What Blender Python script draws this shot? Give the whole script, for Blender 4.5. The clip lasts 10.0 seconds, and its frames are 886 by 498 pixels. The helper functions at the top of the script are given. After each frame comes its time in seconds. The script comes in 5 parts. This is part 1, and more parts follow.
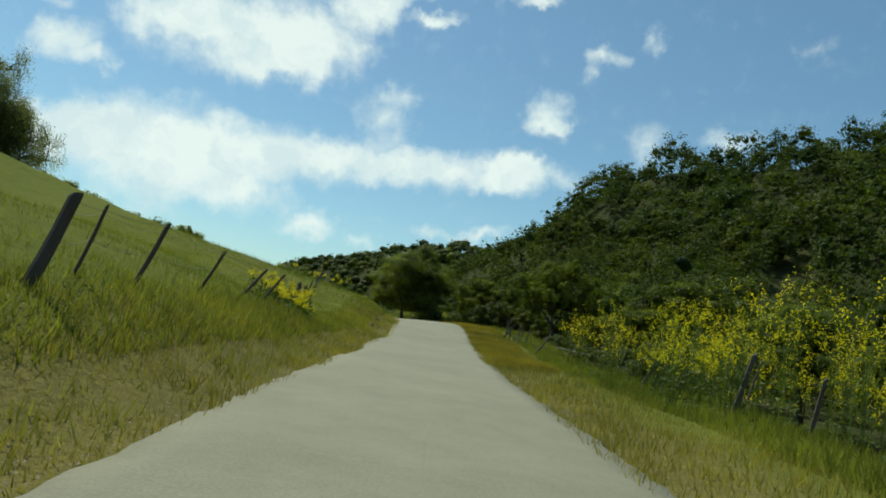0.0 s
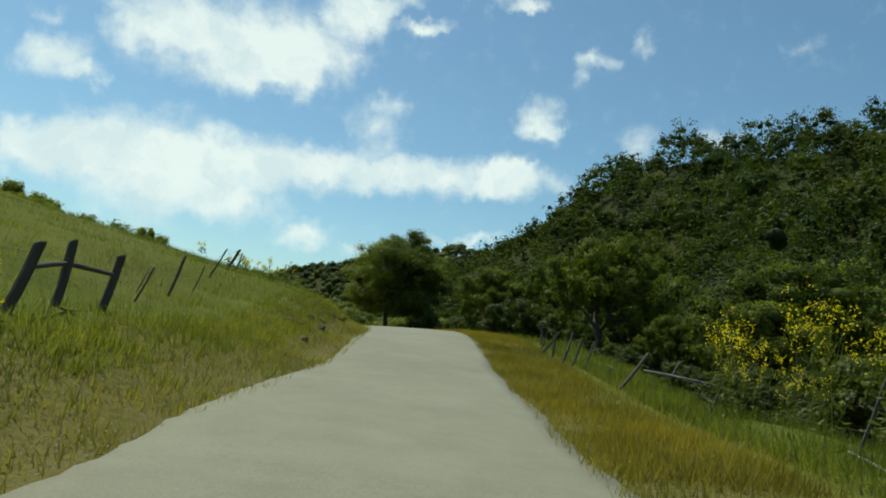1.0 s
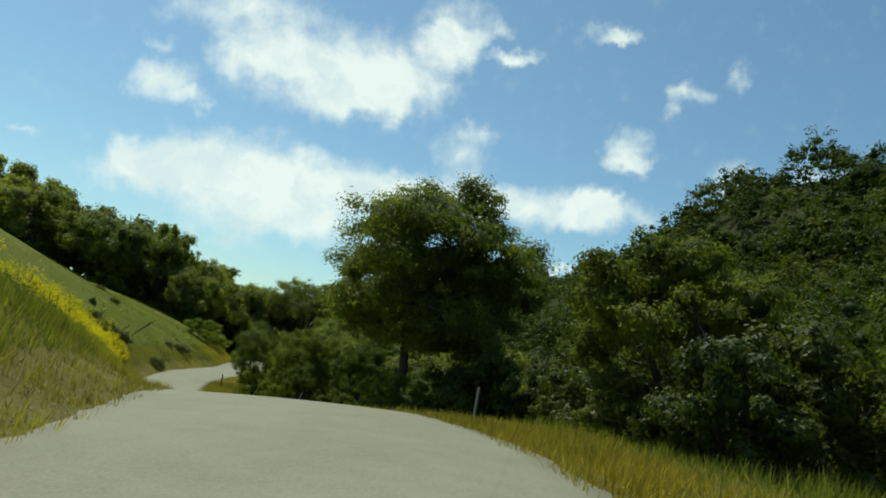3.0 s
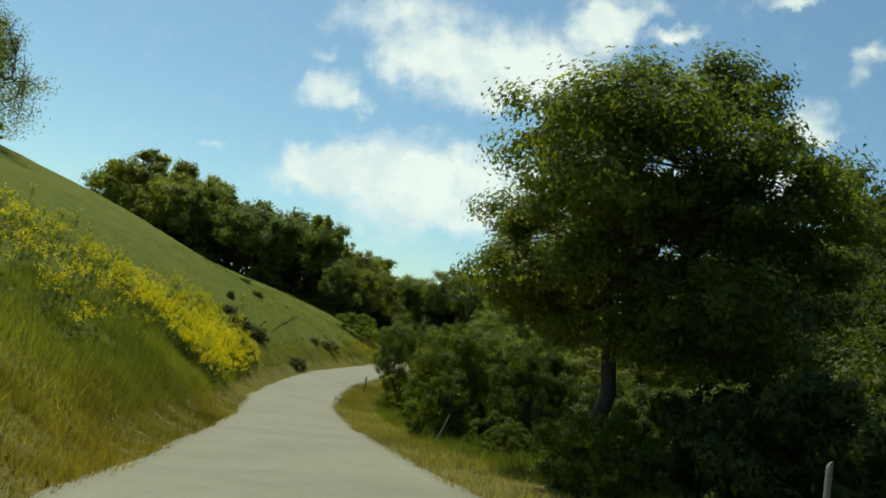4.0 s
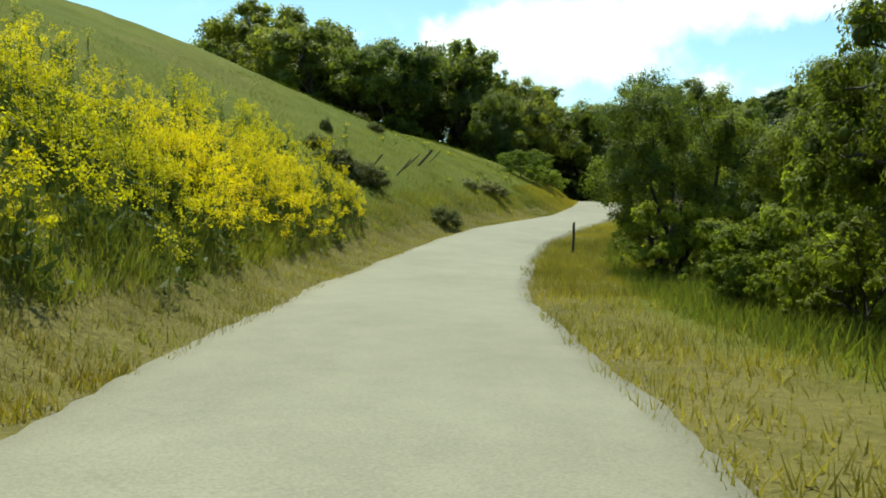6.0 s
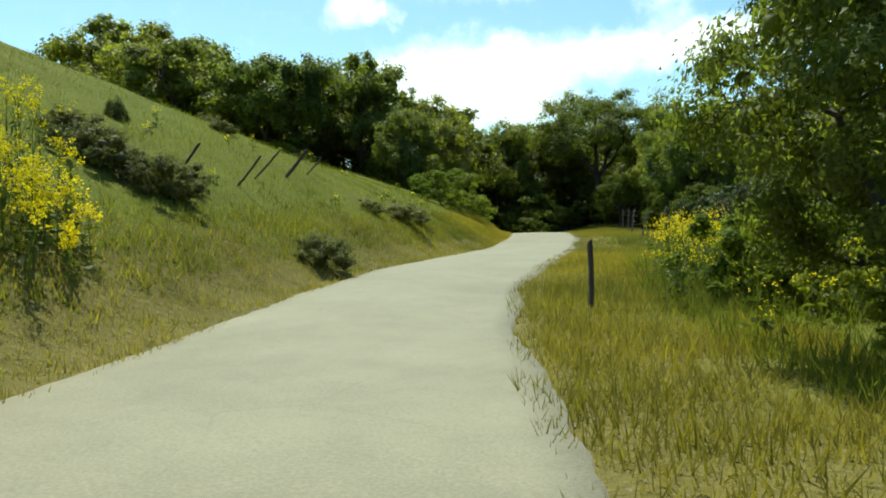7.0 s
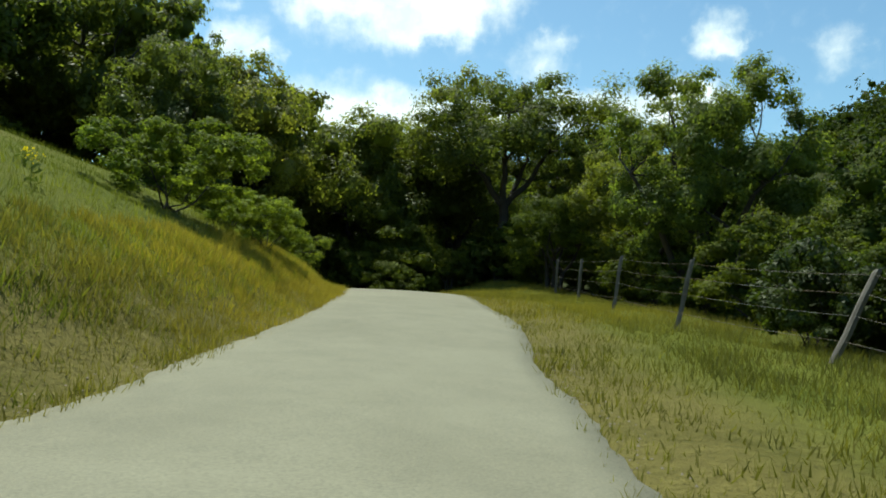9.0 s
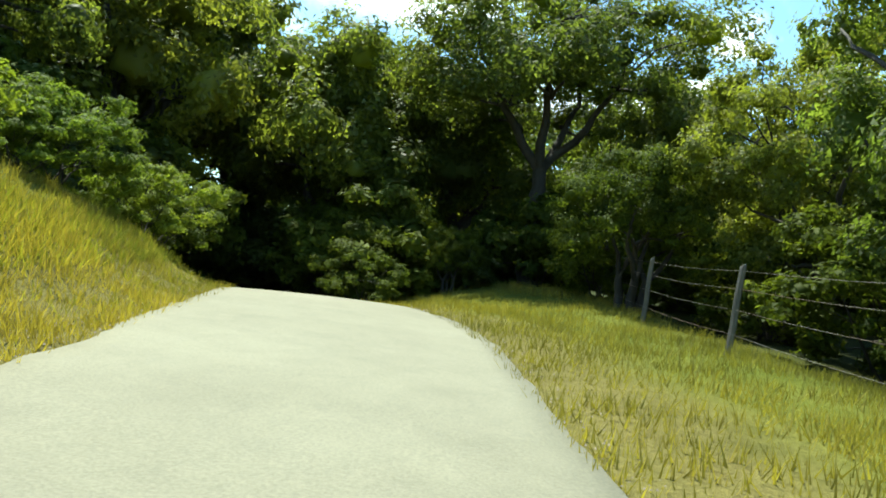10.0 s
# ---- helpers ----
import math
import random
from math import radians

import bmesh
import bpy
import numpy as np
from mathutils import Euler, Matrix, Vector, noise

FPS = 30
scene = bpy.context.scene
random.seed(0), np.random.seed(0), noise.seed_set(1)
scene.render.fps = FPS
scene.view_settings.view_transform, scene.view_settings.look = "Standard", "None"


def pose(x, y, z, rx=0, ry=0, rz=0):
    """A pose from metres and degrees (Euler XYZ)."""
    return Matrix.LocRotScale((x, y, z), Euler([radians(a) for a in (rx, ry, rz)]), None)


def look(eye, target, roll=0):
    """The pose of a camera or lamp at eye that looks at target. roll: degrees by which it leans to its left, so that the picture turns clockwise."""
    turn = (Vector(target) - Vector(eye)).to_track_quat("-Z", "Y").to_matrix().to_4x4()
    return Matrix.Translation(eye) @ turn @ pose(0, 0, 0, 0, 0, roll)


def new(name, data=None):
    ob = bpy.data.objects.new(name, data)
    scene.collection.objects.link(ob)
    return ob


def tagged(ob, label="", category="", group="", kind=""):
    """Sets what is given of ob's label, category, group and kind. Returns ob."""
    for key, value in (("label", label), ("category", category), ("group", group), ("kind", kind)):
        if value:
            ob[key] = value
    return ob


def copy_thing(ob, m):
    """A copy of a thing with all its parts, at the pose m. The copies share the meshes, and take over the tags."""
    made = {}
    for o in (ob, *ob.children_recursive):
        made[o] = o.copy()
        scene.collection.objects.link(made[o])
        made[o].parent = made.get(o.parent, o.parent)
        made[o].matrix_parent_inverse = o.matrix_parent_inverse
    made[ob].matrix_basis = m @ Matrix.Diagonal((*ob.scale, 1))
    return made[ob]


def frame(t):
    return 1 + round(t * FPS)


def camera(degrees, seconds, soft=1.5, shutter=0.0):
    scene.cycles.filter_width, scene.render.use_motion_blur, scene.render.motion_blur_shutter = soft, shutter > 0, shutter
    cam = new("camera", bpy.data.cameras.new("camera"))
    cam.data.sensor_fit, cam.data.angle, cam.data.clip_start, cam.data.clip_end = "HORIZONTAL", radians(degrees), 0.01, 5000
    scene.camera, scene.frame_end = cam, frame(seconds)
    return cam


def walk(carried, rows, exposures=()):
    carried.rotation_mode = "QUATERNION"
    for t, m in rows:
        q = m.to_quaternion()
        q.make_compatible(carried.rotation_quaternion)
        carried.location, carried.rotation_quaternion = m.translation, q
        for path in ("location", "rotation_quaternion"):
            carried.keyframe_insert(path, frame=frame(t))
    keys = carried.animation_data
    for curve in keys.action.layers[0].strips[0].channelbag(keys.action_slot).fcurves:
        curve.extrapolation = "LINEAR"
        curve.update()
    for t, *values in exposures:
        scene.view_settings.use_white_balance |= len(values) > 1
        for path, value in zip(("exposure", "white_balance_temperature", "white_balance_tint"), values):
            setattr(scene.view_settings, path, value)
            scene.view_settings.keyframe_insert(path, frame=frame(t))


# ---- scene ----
cam = camera(63.5, 10.0, soft=1.8)
# seconds, eye x y z, tilt up, lean to the right, turn to the left
PATH_ROWS = [
    (0.0, -0.00, 0.00, 1.22, 7.11, -8.38, 0.00),
    (0.5, -0.08, 7.93, 1.45, 7.28, -6.65, -0.24),
    (1.0, -0.06, 15.70, 1.60, 7.68, -6.89, -0.20),
    (1.5, 0.10, 22.99, 1.75, 7.91, -7.17, -0.16),
    (2.0, 0.10, 29.23, 1.94, 8.35, -7.07, 0.35),
    (2.2, 0.02, 31.73, 2.09, 8.54, -7.58, 0.64),
    (3.3, -0.61, 44.16, 3.18, 8.85, -10.36, 9.20),
    (3.5, -1.09, 46.13, 3.25, 8.36, -10.06, 11.74),
    (4.0, -2.59, 50.55, 3.21, 6.11, -9.85, 19.01),
    (4.5, -4.54, 54.92, 2.78, 1.36, -7.87, 26.30),
    (5.0, -6.93, 59.45, 2.14, -5.45, -6.01, 30.72),
    (5.2, -7.98, 61.34, 1.87, -6.37, -5.14, 31.91),
    (6.3, -14.12, 72.62, 0.32, -5.34, -0.11, 30.16),
    (6.5, -15.30, 74.76, 0.10, -4.58, 0.54, 28.21),
    (7.0, -18.21, 80.49, -0.31, -2.09, 0.99, 24.74),
    (7.5, -20.69, 86.48, -0.53, -0.36, -0.28, 22.71),
    (8.0, -22.72, 92.50, -0.43, 1.06, -3.88, 18.70),
    (8.5, -24.39, 98.67, -0.30, 3.27, -4.74, 15.20),
    (9.0, -25.84, 105.20, -0.39, 1.89, -3.39, 14.24),
    (9.5, -27.37, 111.83, -0.47, 1.19, -4.08, 13.91),
    (10.0, -29.21, 118.91, -0.09, 0.53, -7.54, 14.36),
]
walk(cam, [(t, pose(x, y, z, 90 + tilt, lean, turn)) for t, x, y, z, tilt, lean, turn in PATH_ROWS],
     exposures=[(t, ev, kelvin, -6) for t, ev, kelvin in ((0.0, -0.22, 6500), (2.2, -0.22, 6450), (3.3, -0.18, 6650), (4.2, -0.18, 6800), (5.2, 0.03, 6550), (6.3, 0.54, 6450), (7.0, 0.54, 6550), (7.6, 0.26, 6600), (8.6, 0.18, 6500), (9.3, 0.38, 6350), (10.0, 1.2, 6250))])

# ---- world and sun ----
SUN_EL, SUN_AZ = 64.0, 48.0  # degrees; azimuth turned left from the first heading
SUN_STRENGTH, SKY_STRENGTH = 4.6, 0.132
world = bpy.data.worlds.new("daylight")
scene.world = world
world.use_nodes = True
wt = world.node_tree
wt.nodes.clear()


def wnode(kind, **values):
    n = wt.nodes.new(kind)
    for key, value in values.items():
        n.inputs[key].default_value = value
    return n


def wmath(op, a, b=None, clamp=False):
    n = wt.nodes.new("ShaderNodeMath")
    n.operation, n.use_clamp = op, clamp
    for i, v in enumerate((a, b)):
        if v is None:
            continue
        if isinstance(v, (int, float)):
            n.inputs[i].default_value = v
        else:
            wt.links.new(v, n.inputs[i])
    return n.outputs[0]


sky = wt.nodes.new("ShaderNodeTexSky")
sky.sky_type, sky.sun_disc = "NISHITA", False
sky.sun_elevation, sky.sun_rotation = radians(SUN_EL), radians(-SUN_AZ)
sky.air_density, sky.dust_density, sky.ozone_density = 1.0, 0.7, 1.6
coord = wt.nodes.new("ShaderNodeTexCoord")
split = wt.nodes.new("ShaderNodeSeparateXYZ")
wt.links.new(coord.outputs["Generated"], split.inputs[0])
azim = wmath("MULTIPLY", wmath("ARCTAN2", wmath("MULTIPLY", split.outputs[0], -1.0), split.outputs[1]), 57.2958)
elev = wmath("MULTIPLY", wmath("ARCSINE", split.outputs[2]), 57.2958)
dome = wt.nodes.new("ShaderNodeCombineXYZ")
wt.links.new(azim, dome.inputs[0])
wt.links.new(elev, dome.inputs[1])
# ragged cloud outlines: the dome's coordinates are shifted by noise
edge_noise = wnode("ShaderNodeTexNoise", Scale=0.34, Detail=7.0, Roughness=0.58)
edge_noise.noise_dimensions = "2D"
wt.links.new(dome.outputs[0], edge_noise.inputs["Vector"])
shift = wt.nodes.new("ShaderNodeVectorMath")
shift.operation = "MULTIPLY_ADD"
wt.links.new(edge_noise.outputs["Color"], shift.inputs[0])
shift.inputs[1].default_value, shift.inputs[2].default_value = (4.2, 2.8, 0), (-2.1, -1.4, 0)
bent = wt.nodes.new("ShaderNodeVectorMath")
wt.links.new(dome.outputs[0], bent.inputs[0])
wt.links.new(shift.outputs[0], bent.inputs[1])
# clouds: azimuth, elevation, half width, half height, tilt, weight
CLOUDS = [
    (19.6, 21.0, 11.0, 4.0, 14, 1.02), (24.2, 20.8, 5.8, 1.9, 16, 0.84), (13.7, 20.5, 6.6, 3.1, 12, 0.93), (9.8, 24.6, 3.6, 2.2, 11, 0.84), (17.4, 18.8, 5.1, 2.3, 13, 0.74),
    (31.4, 16.6, 3.2, 2.3, 18, 1.02), (29.0, 15.9, 1.9, 1.2, 17, 0.74), (26.0, 11.4, 9.8, 3.8, 14, 1.12), (22.7, 8.6, 7.6, 2.9, 12, 0.84), (17.9, 12.0, 8.2, 2.9, 12, 1.02),
    (16.9, 8.9, 5.4, 2.2, 11, 0.74), (10.0, 12.7, 8.6, 2.4, 10, 1.02), (2.1, 13.1, 8.8, 2.0, 8, 1.02), (-4.8, 13.5, 5.0, 1.5, 7, 0.93), (-3.5, 14.6, 2.9, 1.4, 7, 0.93),
    (30.7, 10.4, 6.3, 2.4, 15, 0.93), (7.2, 16.7, 3.2, 2.6, 10, 0.70), (5.8, 18.5, 2.1, 1.4, 9, 0.56), (4.5, 24.3, 2.4, 1.1, 9, 0.56), (-6.1, 18.6, 2.4, 2.2, 6, 0.98),
    (-6.8, 17.3, 1.5, 1.4, 6, 0.65), (-10.0, 23.5, 2.8, 1.0, 3, 0.74), (-13.9, 24.9, 1.3, 1.3, 2, 0.60), (-8.9, 22.2, 1.2, 1.4, 4, 0.47), (12.0, 7.2, 3.7, 1.4, 10, 0.88),
    (7.6, 6.8, 2.3, 0.8, 9, 0.56), (2.3, 8.4, 1.7, 0.9, 9, 0.65), (-1.3, 8.5, 4.1, 0.8, 8, 0.74), (-13.8, 16.8, 2.4, 2.1, 4, 0.65), (-20.1, 17.5, 3.1, 1.2, 2, 0.79),
    (-4.2, 26.8, 2.8, 0.7, 5, 0.56), (-25.4, 23.9, 1.5, 1.0, -2, 0.33), (43.7, 7.5, 3.1, 1.2, 16, 0.65), (39.4, 10.5, 1.2, 0.5, 16, 0.47), (32.6, 19.2, 1.4, 0.7, 16, 0.47),
    (5.8, 26.4, 2.4, 1.0, 6, 0.47), (-2.8, 27.2, 3.4, 1.0, 2, 0.56), (4.1, 24.5, 2.9, 0.8, 6, 0.65), (26.8, 23.3, 7.5, 2.5, 14, 0.84), (9.6, 25.7, 4.2, 3.6, 7, 0.84),
    (60.0, 24.0, 8.3, 3.6, 0, 0.74), (-45.0, 27.0, 9.2, 3.6, 0, 0.74), (100.0, 32.0, 14.7, 6.3, 0, 0.74), (-110.0, 28.0, 16.6, 6.3, 0, 0.74),
]
total = None
for a, e, hw, hh, tilt, weight in CLOUDS:
    spot = wt.nodes.new("ShaderNodeMapping")
    spot.vector_type = "TEXTURE"
    spot.inputs["Location"].default_value = (a, e, 0)
    spot.inputs["Rotation"].default_value = (0, 0, radians(-tilt))
    spot.inputs["Scale"].default_value = (hw, hh, 1)
    wt.links.new(bent.outputs[0], spot.inputs["Vector"])
    ball = wt.nodes.new("ShaderNodeTexGradient")
    ball.gradient_type = "SPHERICAL"
    wt.links.new(spot.outputs[0], ball.inputs[0])
    one = wmath("MULTIPLY", ball.outputs["Fac"], weight)
    total = one if total is None else wmath("ADD", total, one)
soft_noise = wnode("ShaderNodeTexNoise", Scale=0.55, Detail=7.0, Roughness=0.6)
soft_noise.noise_dimensions = "2D"
wt.links.new(dome.outputs[0], soft_noise.inputs["Vector"])
cover = wmath("ADD", total, wmath("MULTIPLY", wmath("SUBTRACT", soft_noise.outputs["Fac"], 0.5), 0.62))
ramp = wt.nodes.new("ShaderNodeMapRange")
ramp.interpolation_type = "SMOOTHSTEP"
ramp.inputs["From Min"].default_value, ramp.inputs["From Max"].default_value = 0.0, 0.98
wt.links.new(cover, ramp.inputs["Value"])
veil = wmath("MULTIPLY", ramp.outputs[0], 0.93)
sky_light = wt.nodes.new("ShaderNodeBackground")
sky_light.inputs["Strength"].default_value = SKY_STRENGTH
clear_air = wt.nodes.new("ShaderNodeMix")
clear_air.data_type, clear_air.blend_type = "RGBA", "MULTIPLY"
clear_air.inputs[0].default_value = 1.0
clear_air.inputs[7].default_value = (0.86, 1.0, 1.02, 1)
wt.links.new(sky.outputs[0], clear_air.inputs[6])
wt.links.new(clear_air.outputs[2], sky_light.inputs["Color"])
cloud_light = wt.nodes.new("ShaderNodeBackground")
fold = wnode("ShaderNodeTexNoise", Scale=0.22, Detail=6.0, Roughness=0.6)
fold.noise_dimensions = "2D"
wt.links.new(bent.outputs[0], fold.inputs["Vector"])
tint = wt.nodes.new("ShaderNodeValToRGB")
tint.color_ramp.elements[0].position, tint.color_ramp.elements[0].color = 0.36, (0.78, 0.86, 0.93, 1)
tint.color_ramp.elements[1].position, tint.color_ramp.elements[1].color = 0.56, (0.95, 0.98, 1.0, 1)
wt.links.new(fold.outputs["Fac"], tint.inputs[0])
wt.links.new(tint.outputs[0], cloud_light.inputs["Color"])
cloud_light.inputs["Strength"].default_value = 1.1
both = wt.nodes.new("ShaderNodeMixShader")
wt.links.new(veil, both.inputs[0])
wt.links.new(sky_light.outputs[0], both.inputs[1])
wt.links.new(cloud_light.outputs[0], both.inputs[2])
wout = wt.nodes.new("ShaderNodeOutputWorld")
wt.links.new(both.outputs[0], wout.inputs[0])

sun_data = bpy.data.lights.new("sun", "SUN")
sun_data.energy, sun_data.angle, sun_data.color = SUN_STRENGTH, radians(0.53), (1.0, 0.94, 0.83)
sun = new("sun", sun_data)
se, sa = radians(SUN_EL), radians(SUN_AZ)
sun.matrix_world = look((-math.sin(sa) * math.cos(se) * 300, math.cos(sa) * math.cos(se) * 300, math.sin(se) * 300), (0, 0, 0))


# ---- materials ----
def material(name, rough=0.8):
    m = bpy.data.materials.new(name)
    m.use_nodes = True
    nt = m.node_tree
    bsdf = nt.nodes["Principled BSDF"]
    bsdf.inputs["Roughness"].default_value = rough
    return m, nt, bsdf


def noise_tex(nt, scale, detail=4.0, rough=0.55, vector=None):
    n = nt.nodes.new("ShaderNodeTexNoise")
    n.inputs["Scale"].default_value, n.inputs["Detail"].default_value, n.inputs["Roughness"].default_value = scale, detail, rough
    if vector is not None:
        nt.links.new(vector, n.inputs["Vector"])
    return n


def ramp_of(nt, value, stops):
    r = nt.nodes.new("ShaderNodeValToRGB")
    while len(r.color_ramp.elements) < len(stops):
        r.color_ramp.elements.new(0.5)
    for el, (p, c) in zip(r.color_ramp.elements, stops):
        el.position, el.color = p, (*c, 1)
    nt.links.new(value, r.inputs[0])
    return r.outputs["Color"]


def mixed(nt, fac, a, b, mode="MIX"):
    n = nt.nodes.new("ShaderNodeMix")
    n.data_type, n.blend_type = "RGBA", mode
    if isinstance(fac, (int, float)):
        n.inputs[0].default_value = fac
    else:
        nt.links.new(fac, n.inputs[0])
    for i, v in ((6, a), (7, b)):
        if isinstance(v, tuple):
            n.inputs[i].default_value = (*v, 1)
        else:
            nt.links.new(v, n.inputs[i])
    return n.outputs[2]


def bump_of(nt, bsdf, height, strength, distance):
    b = nt.nodes.new("ShaderNodeBump")
    b.inputs["Strength"].default_value, b.inputs["Distance"].default_value = strength, distance
    nt.links.new(height, b.inputs["Height"])
    nt.links.new(b.outputs[0], bsdf.inputs["Normal"])


def position_of(nt):
    return nt.nodes.new("ShaderNodeNewGeometry").outputs["Position"]


def ground_material():
    m, nt, bsdf = material("meadow_ground", 0.95)
    p = position_of(nt)
    big = noise_tex(nt, 0.09, 4, 0.6, p)
    mid = noise_tex(nt, 0.7, 5, 0.65, p)
    fine = noise_tex(nt, 9.0, 5, 0.7, p)
    green = ramp_of(nt, big.outputs["Fac"], [(0.3, (0.096, 0.126, 0.016)), (0.52, (0.149, 0.163, 0.023)), (0.72, (0.175, 0.165, 0.03))])
    green = mixed(nt, 0.55, green, ramp_of(nt, mid.outputs["Fac"], [(0.3, (0.08, 0.104, 0.013)), (0.7, (0.165, 0.172, 0.03))]))
    straw = ramp_of(nt, mid.outputs["Fac"], [(0.3, (0.12, 0.105, 0.03)), (0.55, (0.19, 0.158, 0.052)), (0.75, (0.16, 0.14, 0.042))])
    wear = nt.nodes.new("ShaderNodeAttribute")
    wear.attribute_name = "dry"
    colour = mixed(nt, wear.outputs["Fac"], green, straw)
    # leaf litter, its colour darkened further for the shade under the trees
    shaded_litter = nt.nodes.new("ShaderNodeAttribute")
    shaded_litter.attribute_name = "shaded_litter"
    colour = mixed(nt, shaded_litter.outputs["Fac"], colour, ramp_of(nt, mid.outputs["Fac"], [(0.3, (0.022, 0.026, 0.01)), (0.7, (0.05, 0.056, 0.018))]))
    colour = mixed(nt, 0.5, colour, ramp_of(nt, fine.outputs["Fac"], [(0.25, (0.35, 0.35, 0.35)), (0.75, (1.25, 1.25, 1.2))]), "MULTIPLY")
    nt.links.new(colour, bsdf.inputs["Base Color"])
    bsdf.inputs["Specular IOR Level"].default_value = 0.1
    bump_of(nt, bsdf, fine.outputs["Fac"], 0.8, 0.12)
    return m


def road_material():
    m, nt, bsdf = material("worn_asphalt", 0.82)
    p = position_of(nt)
    grain = noise_tex(nt, 45, 4, 0.7, p)
    patch = noise_tex(nt, 0.45, 5, 0.6, p)
    stain = noise_tex(nt, 2.2, 5, 0.65, p)
    base = ramp_of(nt, patch.outputs["Fac"], [(0.3, (0.196, 0.182, 0.12)), (0.7, (0.244, 0.228, 0.155))])
    base = mixed(nt, 0.5, base, ramp_of(nt, stain.outputs["Fac"], [(0.32, (0.82, 0.82, 0.82)), (0.6, (1.04, 1.04, 1.04))]), "MULTIPLY")
    base = mixed(nt, 0.7, base, ramp_of(nt, grain.outputs["Fac"], [(0.3, (0.68, 0.68, 0.68)), (0.7, (1.22, 1.22, 1.22))]), "MULTIPLY")
    wander = mixed(nt, 0.12, p, noise_tex(nt, 0.8, 4, 0.6, p).outputs["Color"], "ADD")
    crack = nt.nodes.new("ShaderNodeTexVoronoi")
    crack.feature = "DISTANCE_TO_EDGE"
    crack.inputs["Scale"].default_value = 0.33
    nt.links.new(wander, crack.inputs["Vector"])
    line = ramp_of(nt, crack.outputs["Distance"], [(0.0, (0.9, 0.9, 0.88)), (0.005, (1, 1, 1))])
    where = ramp_of(nt, noise_tex(nt, 0.25, 2, 0.5, p).outputs["Fac"], [(0.48, (0, 0, 0)), (0.6, (1, 1, 1))])
    base = mixed(nt, where, base, mixed(nt, 1.0, base, line, "MULTIPLY"))
    nt.links.new(base, bsdf.inputs["Base Color"])
    bump_of(nt, bsdf, grain.outputs["Fac"], 0.5, 0.02)
    return m


def leaf_material(name, dark, light, through_light=0.35, rough=0.65, by_tree=False, shine=0.18):
    m, nt, bsdf = material(name, rough)
    geo = nt.nodes.new("ShaderNodeNewGeometry")
    info = nt.nodes.new("ShaderNodeObjectInfo")
    p = noise_tex(nt, 0.6, 3, 0.6, geo.outputs["Position"])
    island = ramp_of(nt, geo.outputs["Random Per Island"], [(0.0, tuple(0.6 * a + 0.4 * b for a, b in zip(dark, light))), (0.75, tuple(0.15 * a + 0.85 * b for a, b in zip(dark, light))), (1.0, tuple(min(1, c * 1.2) for c in light))])
    tone = ramp_of(nt, p.outputs["Fac"], [(0.3, (0.7, 0.72, 0.6)), (0.7, (1.2, 1.18, 1.0))])
    colour = mixed(nt, 1.0, island, tone, "MULTIPLY")
    tree_tone = ramp_of(nt, info.outputs["Random"], [(0.0, (0.78, 0.86, 0.8)), (1.0, (1.15, 1.08, 0.9))])
    colour = mixed(nt, 1.0, colour, tree_tone, "MULTIPLY")
    stand = noise_tex(nt, 0.11, 2, 0.5, geo.outputs["Position"])
    colour = mixed(nt, 1.0, colour, ramp_of(nt, stand.outputs["Fac"], [(0.36, (0.72, 0.78, 0.8)), (0.64, (1.25, 1.2, 1.0))]), "MULTIPLY")
    if by_tree:
        tone_of = nt.nodes.new("ShaderNodeAttribute")
        tone_of.attribute_name = "tone"
        colour = mixed(nt, 1.0, colour, ramp_of(nt, tone_of.outputs["Fac"], [(0.0, (0.6, 0.72, 0.8)), (0.35, (0.85, 0.9, 0.8)), (0.7, (1.1, 1.1, 0.9)), (0.88, (1.5, 1.4, 0.9)), (1.0, (1.5, 1.2, 1.1))]), "MULTIPLY")
    nt.links.new(colour, bsdf.inputs["Base Color"])
    bsdf.inputs["Specular IOR Level"].default_value = shine
    tr = nt.nodes.new("ShaderNodeBsdfTranslucent")
    bright = mixed(nt, 1.0, colour, (1.85, 1.95, 0.95), "MULTIPLY")
    nt.links.new(bright, tr.inputs["Color"])
    mix = nt.nodes.new("ShaderNodeMixShader")
    mix.inputs[0].default_value = through_light
    nt.links.new(bsdf.outputs[0], mix.inputs[1])
    nt.links.new(tr.outputs[0], mix.inputs[2])
    nt.links.new(mix.outputs[0], nt.nodes["Material Output"].inputs["Surface"])
    return m


def wood_material(name, dark, light, scale=14.0):
    m, nt, bsdf = material(name, 0.85)
    co = nt.nodes.new("ShaderNodeTexCoord")
    mp = nt.nodes.new("ShaderNodeMapping")
    mp.inputs["Scale"].default_value = (1, 1, 0.14)
    nt.links.new(co.outputs["Object"], mp.inputs["Vector"])
    n = noise_tex(nt, scale, 6, 0.7, mp.outputs[0])
    q = noise_tex(nt, 1.6, 3, 0.6, co.outputs["Object"])
    c = mixed(nt, 0.5, ramp_of(nt, n.outputs["Fac"], [(0.3, dark), (0.7, light)]), ramp_of(nt, q.outputs["Fac"], [(0.3, dark), (0.7, light)]))
    nt.links.new(c, bsdf.inputs["Base Color"])
    bump_of(nt, bsdf, n.outputs["Fac"], 0.9, 0.02)
    return m


